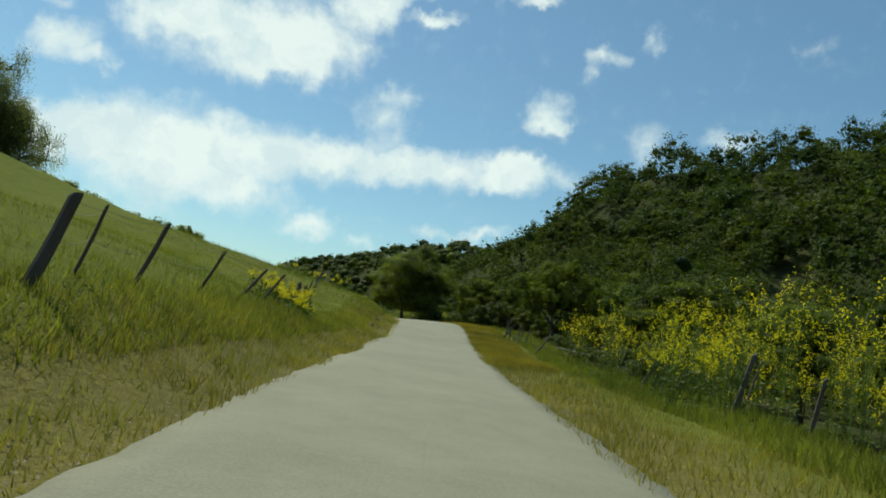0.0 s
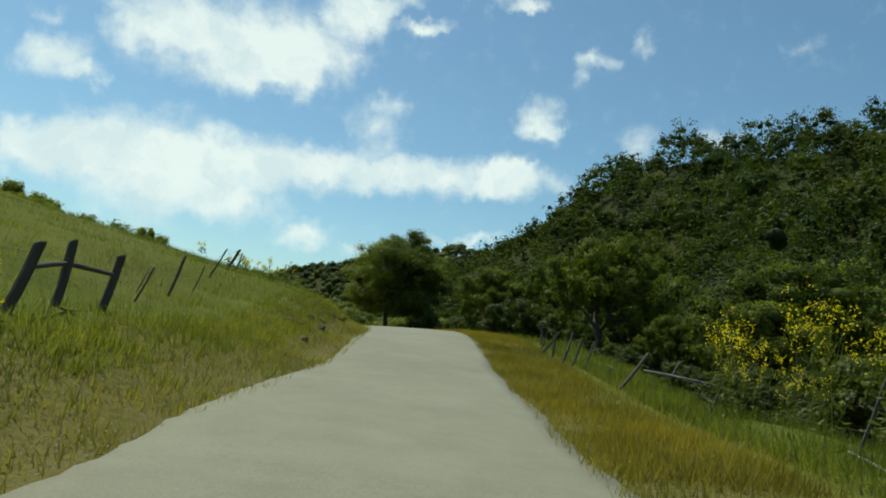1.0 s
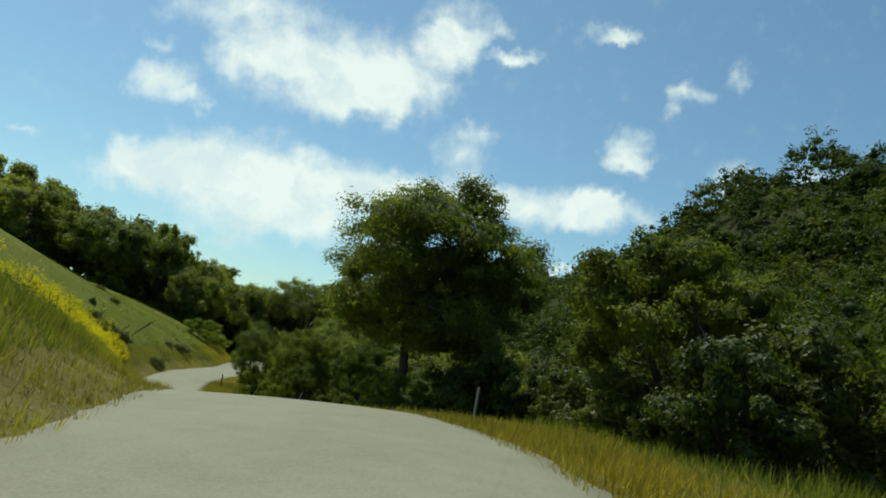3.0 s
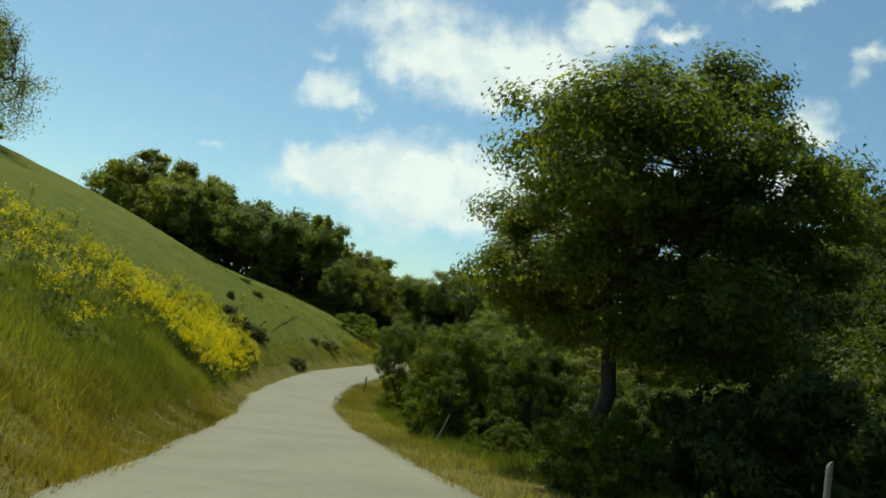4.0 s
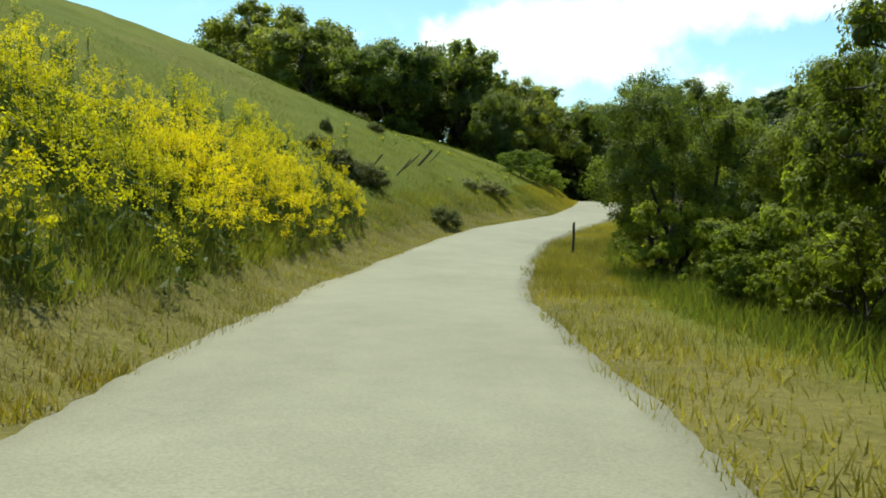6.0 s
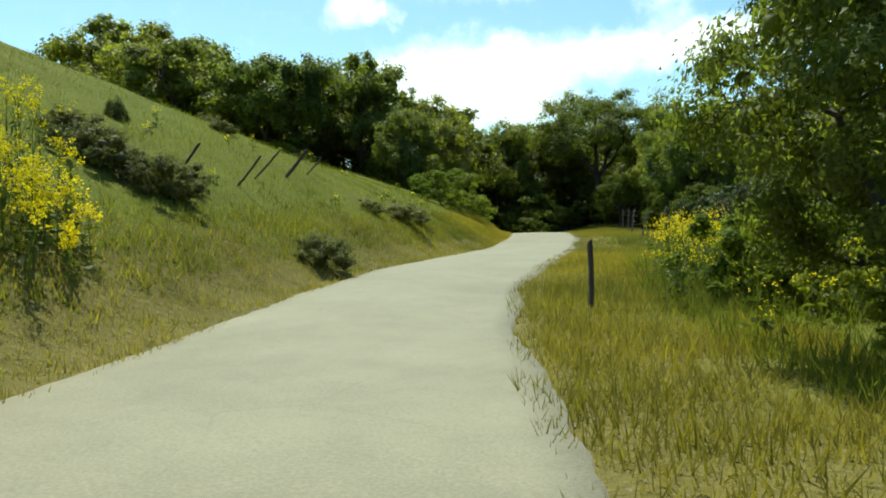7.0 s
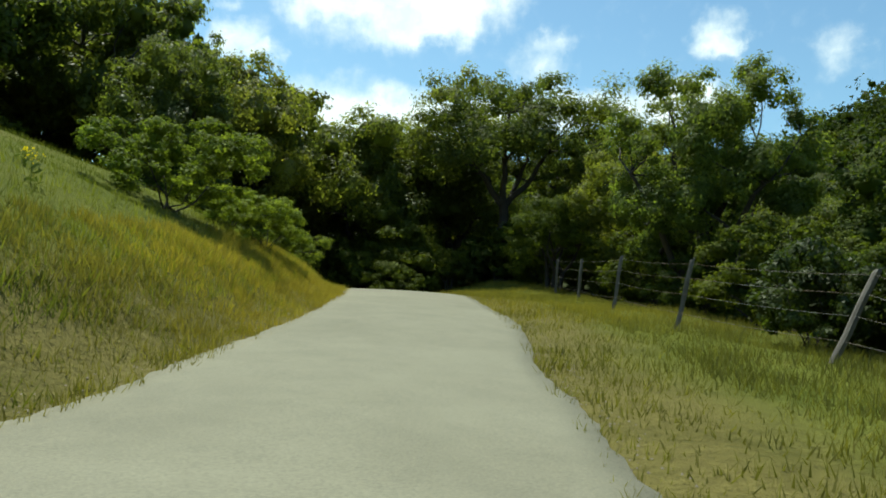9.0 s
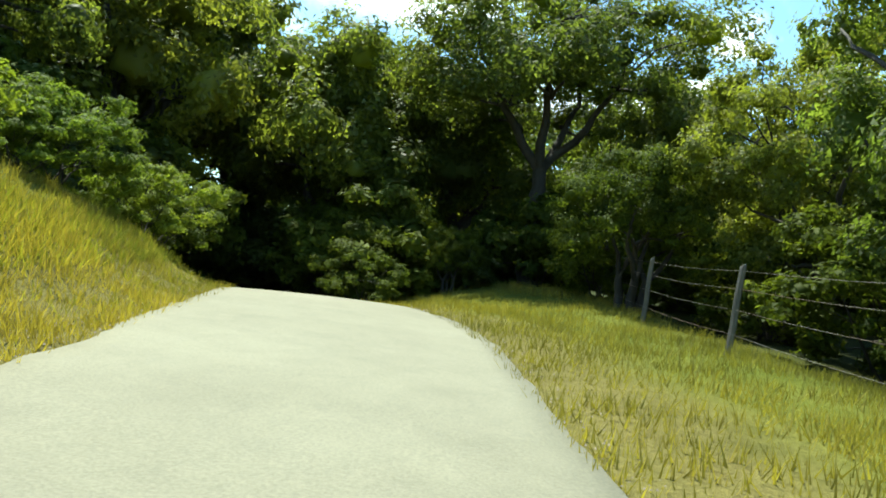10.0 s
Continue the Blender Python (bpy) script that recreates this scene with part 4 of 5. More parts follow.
# thickets: dark leaf also stands for the backlit shade behind the fence
BUSHES = [
    (-37.8, 125.0, 1.3, 'shrub', 1.35),
    (-38.9, 128.4, 1.3, 'shrub', 1.35),
    (-9.0, 86.6, 2.6, 'thicket', 1.2),
    (-10.6, 88.6, 2.4, 'thicket', 1.2),
    (-6.6, 84.6, 2.8, 'thicket', 1.2),
    (-8.0, 81.0, 2.0, 'thicket', 1.2),
    (-54.8, 88.2, 2.2, 'scrub', 1.2),
    (-46.0, 152.0, 4.5, 'thicket', 1.2),
    (-43.0, 155.0, 4.5, 'thicket', 1.2),
    (-49.8, 155.0, 5.0, 'thicket', 1.3),
    (-45.0, 148.4, 3.0, 'thicket', 1.2),
    (-38.4, 144.9, 3.4, 'thicket', 1.2),
    (-34.4, 143.2, 1.5, 'thicket', 1.1),
    (-29.9, 140.9, 2.4, 'scrub', 1.1),
    (-31.4, 149.1, 3.6, 'thicket', 1.3),
    (-26.9, 143.5, 3.2, 'scrub', 1.1),
    (-23.3, 131.5, 2.6, 'scrub', 1.0),
    (-20.4, 120.2, 2.2, 'scrub', 0.9),
    (-41.9, 148.1, 4, 'thicket', 1.3),
    (-13.7, 85.5, 1.92, 'hedge', 0.84),
    (-13.8, 82.8, 1.81, 'hedge', 0.97),
    (-7.4, 70.9, 1.3, 'scrub', 0.98),
    (-5.2, 68.3, 1.3, 'scrub', 0.78),
    (-1.0, 62.4, 2.6, 'thicket', 0.8),
    (-1.9, 64.6, 2.7, 'thicket', 0.8),
    (0.9, 61.6, 2.8, 'thicket', 0.85),
    (1.5, 58.0, 2.0, 'thicket', 1.0),
    (2.9, 51.5, 1.8, 'thicket', 0.9),
    (7.3, 47.1, 1.3, 'thicket', 1.0),
    (10.2, 40.4, 2.2, 'thicket', 1.0),
    (9.6, 32.1, 2.8, 'thicket', 1.1),
    (-18.3, 91.7, 1.4, 'hedge', 1.0),
    (-16.2, 86.2, 1.93, 'hedge', 1.02),
    (-15.0, 88.6, 1.72, 'hedge', 1.13),
    (-17.6, 91.0, 0.91, 'hedge', 1.09),
    (-13.0, 86.5, 2.32, 'hedge', 0.86),
    (-11.5, 83.0, 2.96, 'hedge', 0.9),
    (-12.5, 80.0, 2.32, 'hedge', 0.8),
    (-12.9, 89.5, 2.28, 'hedge', 0.88),
    (-10.5, 92.0, 3.64, 'hedge', 1.09),
    (-10.2, 74.2, 2.5, 'scrub', 0.7),
    (-7.6, 71.6, 0.9, 'scrub', 0.86),
    (-10.6, 78.0, 0.9, 'hedge', 0.85),
    (-6.4, 67.8, 0.98, 'scrub', 0.95),
    (-13.0, 80.6, 1.27, 'hedge', 0.84),
    (-16.8, 88.0, 0.93, 'hedge', 0.95),
    (-14.4, 82.4, 0.98, 'hedge', 1.04),
    (-17.8, 94.5, 1.56, 'hedge', 1.06),
    (-15.6, 92.0, 1.29, 'hedge', 1.14),
    (-3.7, 61.5, 1.36, 'scrub', 1.0),
    (-17.0, 98.0, 2.28, 'thicket', 1.09),
    (-16.6, 103.0, 2.93, 'scrub', 1.01),
    (-17.2, 108.0, 1.97, 'scrub', 1.24),
    (-17.8, 113.5, 2.78, 'thicket', 1.14),
    (-19.0, 117.5, 3.39, 'thicket', 0.98),
    (-20.6, 121.5, 2.35, 'scrub', 1.08),
    (-22.0, 125.5, 3.18, 'scrub', 1.01),
    (-23.6, 129.0, 1.87, 'scrub', 1.03),
    (-24.2, 133.5, 3.85, 'scrub', 0.96),
    (-25.8, 138.0, 2.66, 'scrub', 1.01),
    (-27.6, 142.0, 1.8, 'scrub', 0.98),
    (7.0, 42.8, 1.1, 'thicket', 1.1),
    (7.9, 38.9, 1.2, 'thicket', 1.1),
    (7.8, 35, 1.2, 'thicket', 1.0),
    (6.2, 49.0, 1.2, 'thicket', 1.0),
    (9.4, 37.2, 2.0, 'thicket', 1),
    (9.6, 46.0, 3.6, 'dusk', 0.8),
    (10.0, 33.4, 2.0, 'thicket', 1),
    (4.2, 52.6, 2.6, 'thicket', 1),
    (2.6, 56, 2.4, 'thicket', 1),
    (-36.7, 120.4, 2.3, 'shrub', 1.25),
    (-35.6, 123.2, 1.6, 'shrub', 1.1),
    (-39.0, 132.0, 1.7, 'shrub', 1.2),
    (-40.4, 134, 2.2, 'scrub', 1.0),
    (-39.6, 130.0, 1.9, 'shrub', 1.2),
    (-20.8, 115.5, 2.4, 'thicket', 0.9),
    (-22.4, 119.8, 2.2, 'thicket', 0.9),
    (-19.4, 111.3, 2.2, 'thicket', 0.9),
    (3, 74, 3.0, 'thicket', 1.1),
    (6.4, 72, 3.4, 'thicket', 1.1),
    (0.5, 78.5, 3.2, 'thicket', 1.1),
    (9.5, 66, 3.4, 'thicket', 1.1),
    (-2.5, 84, 3.2, 'thicket', 1.1),
    (-6.5, 91, 3.0, 'thicket', 1.1),
    (4.5, 79, 3.6, 'thicket', 1.1),
    (12, 62, 3.4, 'thicket', 1.1),
    (8, 76, 4, 'thicket', 1.1),
    (-37.0, 140.0, 1.9, 'scrub', 1.0),
    (-37.4, 141.8, 2.8, 'scrub', 1.0),
    (-40.0, 144.6, 3.0, 'scrub', 1.0),
    (-54.6, 162.6, 5.0, 'thicket', 1.3),
    (-51.4, 163.6, 5.0, 'thicket', 1.3),
    (-58.4, 164.0, 5.4, 'thicket', 1.3),
    (-48.2, 161.4, 5.0, 'thicket', 1.2),
    (-49.8, 142.4, 4.4, 'thicket', 1.1),
    (-46.6, 139.2, 3.8, 'thicket', 1.1),
]
for i, (x, y, high, kind, wide) in enumerate(BUSHES):
    ob, h0 = PROTO[kind]
    plant(ob, x, y, h0, high, i * 71 % 360, "bright green leafy shrub on the bank" if kind == "shrub" else ("leafy mid-green weedy bush beside the verge" if kind == "hedge" else "dark green tangled bush beside the lane"), "bush", "bushes beside the lane", wide)
UNDERSTORY = np.random.default_rng(77)
for i in range(30):
    x, y = -47 + i * 1.05 + UNDERSTORY.uniform(-1, 1), 146.5 + UNDERSTORY.uniform(-3.5, 9) + 0.12 * abs(i - 12)
    if i < 8:
        y += 6
    ob, h0 = PROTO["under"]
    plant(ob, x, y, h0, UNDERSTORY.uniform(2.6, 4.6), i * 53 % 360, "shady dark green undergrowth bush beneath the oaks", "bush", "undergrowth at the lane's end", 1.15)
SAGE = [(-29.9, 90.0, 1.15, 1.0), (-28.9, 90.6, 1.3, 0.8), (-29.6, 91.9, 0.8, 0.9), (-27.5, 93.9, 1.0, 1.0), (-33.8, 94.0, 0.85, 0.45), (-30.8, 103.7, 0.85, 1.4), (-31.1, 105.6, 0.8, 1.2), (-30.6, 101.5, 0.6, 1.0), (-35.6, 100.0, 0.7, 0.9), (-39.5, 103.6, 0.8, 0.9), (-31.4, 90.8, 0.8, 1.0)]
for i, (x, y, high, wide) in enumerate(SAGE):
    ob, h0 = PROTO["sage"]
    plant(ob, x, y, h0, high, i * 50, "low dark grey-green sage bush on the slope", "bush", "sage bushes on the slope", wide, 0.38 * high)
for ob, _ in PROTO.values():
    drop_proto(ob)


def build_woods(name, seed, count, region, leaf, per, groups, low, high, label, keep, girth=1.0, heart=0.22):
    """Woodland past picking apart: crowns of leaf clumps, many trees in one mesh."""
    rng = np.random.default_rng(seed)
    x, y = rng.uniform(region[0], region[1], count), rng.uniform(region[2], region[3], count)
    ok = keep(x, y)
    x, y = x[ok], y[ok]
    z = land(x, y)
    n = len(x)
    h = rng.uniform(low, high, n) * rng.choice([0.6, 0.8, 1.0, 1.25], n) * np.where((y > 84) & (beside(x, y)[2] < 85), 0.58, 1.0) * np.where((x < 34) & (y > 180), 0.6, 1.0)
    wide = h * girth * rng.uniform(0.4, 0.56, n)
    way = rng.normal(size=(n, groups, 3)) + np.array([0, 0, 0.3])
    way /= np.linalg.norm(way, axis=2)[:, :, None]
    middle = np.stack([x, y, z + h * 0.55], 1)
    reach = rng.uniform(0.4, 0.8, (n, groups))
    centres = middle[:, None] + way * (reach * wide[:, None])[:, :, None] * np.array([1, 1, 0.95 / girth])
    sizes = rng.uniform(0.36, 0.56, (n, groups)) * wide[:, None] * (1.7 if groups < 3 else 1.0)
    centres, sizes = centres.reshape(-1, 3), sizes.ravel()
    hv, hf = clump_hearts(rng, centres, sizes * heart, 0.8, 1)
    lv, lf, pick = clump_leaves(rng, centres, sizes, 0.85, n * per, leaf, 7)
    v, f = joined([(hv, hf), (lv, lf)])
    me = mesh_of(name, v, f, WOODS_LEAF)
    me.polygons.foreach_set("use_smooth", np.arange(len(f)) < len(hf))
    tone = rng.uniform(0, 1, n)
    tone = np.concatenate([np.repeat(np.repeat(tone, groups), len(BALLS[1][0])), np.repeat(np.repeat(tone, groups)[pick], 3)])
    me.attributes.new("tone", "FLOAT", "POINT").data.foreach_set("value", tone.astype(np.float32))
    tagged(new(name, me), label, "woodland", kind="stuff")


def hill_foot(x, y):
    yy, zz, dd = beside(x, y)
    return (dd > 44) & (dd < 85)


def hollow_edge(x, y):
    yy, zz, dd = beside(x, y)
    return (dd > np.where(yy > 70, 27, 20)) & (dd <= 44) & (y > 5)


def near_side(x, y):
    """Slopes that face the lane: the ground ten metres farther out does not fall away."""
    out = np.stack([x + 12, y - 40], 1)
    out = out / np.linalg.norm(out, axis=1)[:, None] * 14
    return wooded_hill(x + out[:, 0], y + out[:, 1]) > wooded_hill(x, y) - 4.5


def hill_side(x, y):
    yy, zz, dd = beside(x, y)
    return (dd >= 82) & (x < 120 + 0.4 * y) & (wooded_hill(x, y) > -4) & near_side(x, y)


def brow(x, y):
    yy, zz, dd = beside(x, y)
    return (dd > 44) & (dd < 92) & (wooded_hill(x, y) > -6) & near_side(x, y)


build_woods("hollow_woodland", 37, 560, (-25, 62, 5, 200), 0.155, 1400, 16, 7.0, 10.5, "leafy dark green oaks filling the hollow beyond the fence", hollow_edge)
build_woods("foot_woodland", 33, 2300, (-25, 140, -40, 275), 0.29, 300, 9, 7.5, 11.5, "green oak woodland filling the hollow below the hill", hill_foot)
build_woods("slope_woodland", 35, 34, (8, 28, 164, 200), 0.34, 420, 9, 5.5, 9.0, "dark green oaks on the lower slope of the hill", lambda x, y: x > 0)
build_woods("brow_woodland", 38, 1900, (-14, 66, 128, 226), 0.32, 112, 5, 4.6, 6.6, "low dark green oaks and scrub over the brow of the hill", brow, heart=0.32)
build_woods("nose_woodland", 36, 950, (-14, 36, 176, 282), 0.38, 150, 5, 3.6, 5.6, "low dark green oaks over the nose of the hill", hill_side, heart=0.32)
build_woods("hill_woodland", 31, 4600, (-10, 230, -40, 275), 0.46, 145, 5, 6.5, 11.0, "dense dark green oak woodland covering the steep hill", hill_side, heart=0.32)
build_woods("far_woodland", 32, 7000, (-340, 90, 250, 540), 0.7, 44, 2, 4.8, 7.6, "distant wooded ridge in hazy green", lambda x, y: wooded_hill(x, y) > 6, 1.6, 0.8)


# ---- grasses and flowers ----
def blades(rng, x, y, z, height, width, lean=0.35):
    n = len(x)
    a = rng.uniform(0, 2 * np.pi, n)
    h = height * rng.uniform(0.45, 1.3, n)
    w = width * rng.uniform(0.7, 1.3, n)
    base = np.stack([x, y, z - 0.02], 1)
    side = np.stack([np.cos(a), np.sin(a), np.zeros(n)], 1) * w[:, None]
    tip = base + np.stack([rng.normal(size=n) * lean * h, rng.normal(size=n) * lean * h, h], 1)
    v = np.stack([base - side, base + side, tip], 1).reshape(-1, 3)
    return v, np.arange(3 * n).reshape(n, 3)


def strip(rng, n, y0, y1, side, e0, e1, power=1.0):
    """Random places in a strip beside the road."""
    j0, j1 = np.argmin(np.abs(AXIS[:, 1] - y0)), np.argmin(np.abs(AXIS[:, 1] - y1))
    t = rng.uniform(j0, j1, n)
    j = t.astype(int)
    u = rng.uniform(0, 1, n) ** power
    e = e0 + (e1 - e0) * u
    nrm = np.stack([TANG[j, 1], -TANG[j, 0]], 1) * side
    p = AXIS[j, :2] + TANG[j] * (t - j)[:, None] * 0.5 + nrm * (HALF + e)[:, None]
    return p[:, 0], p[:, 1]


def build_grass(name, seed, n, y0, y1, side, e0, e1, height, width, mat, label, power=1.0):
    rng = np.random.default_rng(seed)
    x, y = strip(rng, n, y0, y1, side, e0, e1, power)
    clump = 0.6 + 0.5 * lumps(x, y, 1.6, seed) + 0.3 * lumps(x, y, 6, seed + 1)
    ok = rng.uniform(size=n) < np.clip(clump + 0.25, 0.12, 1)
    x, y = x[ok], y[ok]
    v, f = blades(rng, x, y, land(x, y), height * np.clip(clump[ok] + 0.5, 0.4, 1.5), width)
    tagged(new(name, mesh_of(name, v, f, mat)), label, "grass", kind="stuff")


build_grass("verge_grass", 41, 80000, -6, 140, -1, -0.15, 2.2, 0.13, 0.009, GRASS_DRY, "short dry yellow grass along the road edge", 1.1)
build_grass("verge_grass", 50, 55000, -6, 140, -1, 0.1, 2.6, 0.15, 0.009, GRASS_GREEN, "short green grass mixed into the dry verge", 0.9)
build_grass("verge_grass", 42, 92000, -6, 140, 1, -0.15, 3.0, 0.13, 0.009, GRASS_DRY, "short dry yellow grass along the fence-side road edge", 1.2)
build_grass("verge_grass", 65, 42000, 22, 52, 1, -0.1, 2.2, 0.15, 0.009, GRASS_TAN, "tan dry grass on the crest of the verge", 1.1)
build_grass("verge_grass", 66, 30000, 56, 74, -1, 0.0, 1.6, 0.14, 0.009, GRASS_TAN, "tan dry grass at the foot of the cut bank", 1.0)
build_grass("meadow_grass", 43, 150000, -6, 142, -1, 1.0, 14, 0.16, 0.008, GRASS_GREEN, "green grass on the hillside", 1.7)
build_grass("meadow_grass", 44, 70000, -6, 62, 1, 2.6, 8, 0.24, 0.009, GRASS_GREEN, "long green grass along the fence", 1.3)


build_grass("verge_grass", 47, 40000, 112, 131, -1, 0.0, 3.0, 0.16, 0.007, GRASS_DRY, "dry golden grass on the bank nose by the trees", 1.0)
build_grass("verge_grass", 48, 60000, 97, 142, 1, 2.0, 6.5, 0.17, 0.007, GRASS_DRY, "long golden grass along the fence foot", 1.0)
build_grass("verge_grass", 49, 45000, 80, 104, 1, 0.1, 3.2, 0.14, 0.007, GRASS_DRY, "soft tall yellow-green grass round the marker post", 0.8)
build_grass("lush_grass", 45, 60000, 60, 84, -1, 0.9, 5.5, 0.22, 0.008, GRASS_GREEN, "tall lush green grass at the foot of the bank", 1.0)
build_grass("weed_growth", 46, 50000, 62, 99, 1, 2.0, 6.5, 0.28, 0.009, GRASS_GREEN, "rank green weeds beyond the verge", 0.9)


def mustard_patch(seed, n, y0, y1, side, e0, e1, high, label, power=1.0, bloom=1.0):
    """A patch of flowering mustard: green stalks and leaves, yellow heads."""
    rng = np.random.default_rng(seed)
    x, y = strip(rng, n, y0, y1, side, e0, e1, power)
    across = (np.abs(beside(x, y)[2]) - HALF - e0) / (e1 - e0) + 0.3 * lumps(x, y, 3, seed + 5)
    thin = np.clip(4.5 * np.minimum(across, 1 - across), 0.12, 1)
    ok = rng.uniform(size=n) < np.clip(0.7 + 0.8 * lumps(x, y, 4, seed), 0.06, 1) * thin
    x, y = x[ok], y[ok]
    n = len(x)
    z = land(x, y)
    h = high * rng.uniform(0.48, 1.2, n) * (1 + 0.15 * lumps(x, y, 5, seed + 2))
    # stalks: a main stem and side branches, each a slim three-cornered blade
    br = 8
    idx = np.repeat(np.arange(n), br)
    k = np.tile(np.arange(br), n)
    m = len(idx)
    a = rng.uniform(0, 2 * np.pi, m)
    start = np.where(k == 0, 0.0, rng.uniform(0.25, 0.75, m)) * h[idx]
    length = np.where(k == 0, h[idx], (h[idx] - start) * rng.uniform(0.6, 1.0, m))
    out = np.where(k == 0, 0.07, rng.uniform(0.25, 0.55, m)) * length
    root = np.stack([x[idx], y[idx], z[idx] + start - 0.03], 1)
    tip = root + np.stack([np.cos(a) * out, np.sin(a) * out, length * np.where(k == 0, 1, 0.85)], 1)
    w = np.where(k == 0, 0.012, 0.007)[:, None]
    sv = np.stack([np.cos(a + 1.57), np.sin(a + 1.57), np.zeros(m)], 1) * w
    v1 = np.stack([root - sv, root + sv, tip], 1).reshape(-1, 3)
    f1 = np.arange(3 * m).reshape(m, 3)
    nl = 14
    li = np.repeat(np.arange(n), nl)
    u = rng.uniform(0.02, 0.62, len(li)) ** 1.1
    r = rng.uniform(0.03, 0.24, len(li)) * (1.1 - u)
    b = rng.uniform(0, 6.28, len(li))
    c = np.stack([x[li] + np.cos(b) * r, y[li] + np.sin(b) * r, z[li] + u * h[li]], 1)
    v2, f2 = leaves_at(rng, c, rng.normal(size=c.shape) + np.array([0, 0, 0.6]), 0.15, 0.06)
    base = new("mustard_patch")
    sv_, sf_ = joined([(v1, f1), (v2, f2)])
    part("stalk", mesh_of("stalk", sv_, sf_, STEM), base, "green stalks and leaves")
    nf = max(1, int(15 * bloom))
    fi = np.repeat(np.arange(m), nf)
    keep = rng.uniform(size=len(fi)) < 0.85
    fi = fi[keep]
    t = 1 - np.abs(rng.normal(size=len(fi))) * 0.13
    c = root[fi] + (tip[fi] - root[fi]) * t[:, None] + rng.normal(size=(len(fi), 3)) * 0.028
    v3, f3 = leaves_at(rng, c, rng.normal(size=c.shape) + np.array([0, 0, 0.5]), 0.032, 0.036)
    part("blossom", mesh_of("blossom", v3, f3, FLOWER), base, "small yellow flower heads")
    return tagged(base, label, "wildflowers", kind="stuff")


mustard_patch(51, 800, 74, 89, -1, 1.3, 6.5, 1.35, "dense yellow flowering mustard on the bank", 0.9, 1.25)
mustard_patch(59, 280, 63, 77, -1, 2.2, 9.0, 1.3, "loose yellow flowering mustard on the bank", 0.9, 0.5)
mustard_patch(52, 520, 59.0, 86.5, -1, 5, 15, 1.0, "scattered yellow mustard high on the slope", 1.2, 0.42)
mustard_patch(53, 230, 6.4, 21.5, 1, 2.9, 6.2, 2.4, "tall yellow mustard along the fence", 1.0, 0.8)
mustard_patch(54, 130, 9.7, 23.6, 1, 5.4, 8.5, 2.5, "tall yellow mustard behind the fence")
mustard_patch(62, 80, 22.5, 31.0, 1, 3.0, 6.0, 2.1, "yellow mustard thinning out along the fence", 1.0, 0.7)
mustard_patch(63, 420, 74, 85, -1, 0.8, 3.0, 1.05, "dense yellow flowering mustard at the foot of the bank", 1.0, 0.9)
mustard_patch(55, 250, 96.0, 108.0, 1, 2.8, 6.6, 1.35, "yellow flowering mustard beside the fence", 1.0, 0.7)
mustard_patch(56, 70, 17.5, 22.5, -1, 1.3, 3.0, 0.8, "small clump of yellow mustard by the fence")
mustard_patch(60, 420, 85, 100, 1, 2.2, 6.5, 0.95, "rank leafy weeds with a few yellow flowers", 1.0, 0.15)
mustard_patch(61, 330, 77, 88.0, -1, 0.9, 3.2, 1.15, "dense yellow flowering mustard low on the bank", 1.0, 1.3)
mustard_patch(57, 40, 90, 118.3, -1, 2.5, 8, 0.5, "sparse low mustard on the grassy bank", 1.0, 0.25)
mustard_patch(58, 26, 40, 49.0, -1, 3.0, 7, 0.7, "sparse low mustard on the grassy bank")


# ---- fences and posts ----
def post_mesh(seed, height, radius, mat, sides=7):
    """A split, weathered post: uneven, tapered, with a slanted top."""
    rng = np.random.default_rng(seed)
    hs = np.array([-0.35, 0.0, 0.3, 0.62, 0.97, 1.0]) * np.array([1, height, height, height, height, height])
    v = []
    prof = rng.uniform(0.82, 1.18, sides)
    for i, z in enumerate(hs):
        taper = 1.06 - 0.14 * i / 5 if i < 5 else 0.78
        for k in range(sides):
            a = 2 * math.pi * k / sides
            rr = radius * prof[k] * taper * rng.uniform(0.95, 1.05)
            v.append((rr * math.cos(a) + 0.012 * math.sin(z * 4), rr * math.sin(a), z + (0.03 * math.cos(a) if i >= 4 else 0)))
    f = [(i * sides + k, i * sides + (k + 1) % sides, (i + 1) * sides + (k + 1) % sides, (i + 1) * sides + k) for i in range(5) for k in range(sides)]
    me = bpy.data.meshes.new("post")
    me.from_pydata(v, [], f + [tuple(5 * sides + k for k in range(sides))])
    me.materials.append(mat)
    return me


def build_fence(label, spots, mat, wires=(0.45, 0.8, 1.1), group="", gauge=0.003):
    """spots: x, y, height, radius, lean forward, lean sideways. Wires run from post to post."""
    base = new("wire_fence")
    tops = []
    for i, (x, y, h, r, lx, ly) in enumerate(spots):
        ob = part("post", post_mesh(100 + i, h, r, mat), base)
        ob.matrix_basis = pose(x, y, place(x, y), lx, ly)
        tops.append(ob.matrix_basis.copy())
    for w in wires:
        pts = []
        for i in range(len(tops) - 1):
            ha, hb = spots[i][2], spots[i + 1][2]
            a, b = tops[i] @ Vector((0.0, -spots[i][3], min(w, ha * 0.95))), tops[i + 1] @ Vector((0.0, -spots[i + 1][3], min(w, hb * 0.95)))
            for t in (0, 0.25, 0.5, 0.75):
                q = a.lerp(b, t)
                q.z -= 0.16 * t * (1 - t)
                pts.append(q[:])
        pts.append(b[:])
        v, f = tube(pts, np.full(len(pts), gauge), 4)
        part("wire", mesh_of("wire", v, f, WIRE), base)
    return tagged(base, label, "fence", group)


# fence on the bank above the lane, with a braced middle
fr = np.random.default_rng(61)
spots = []
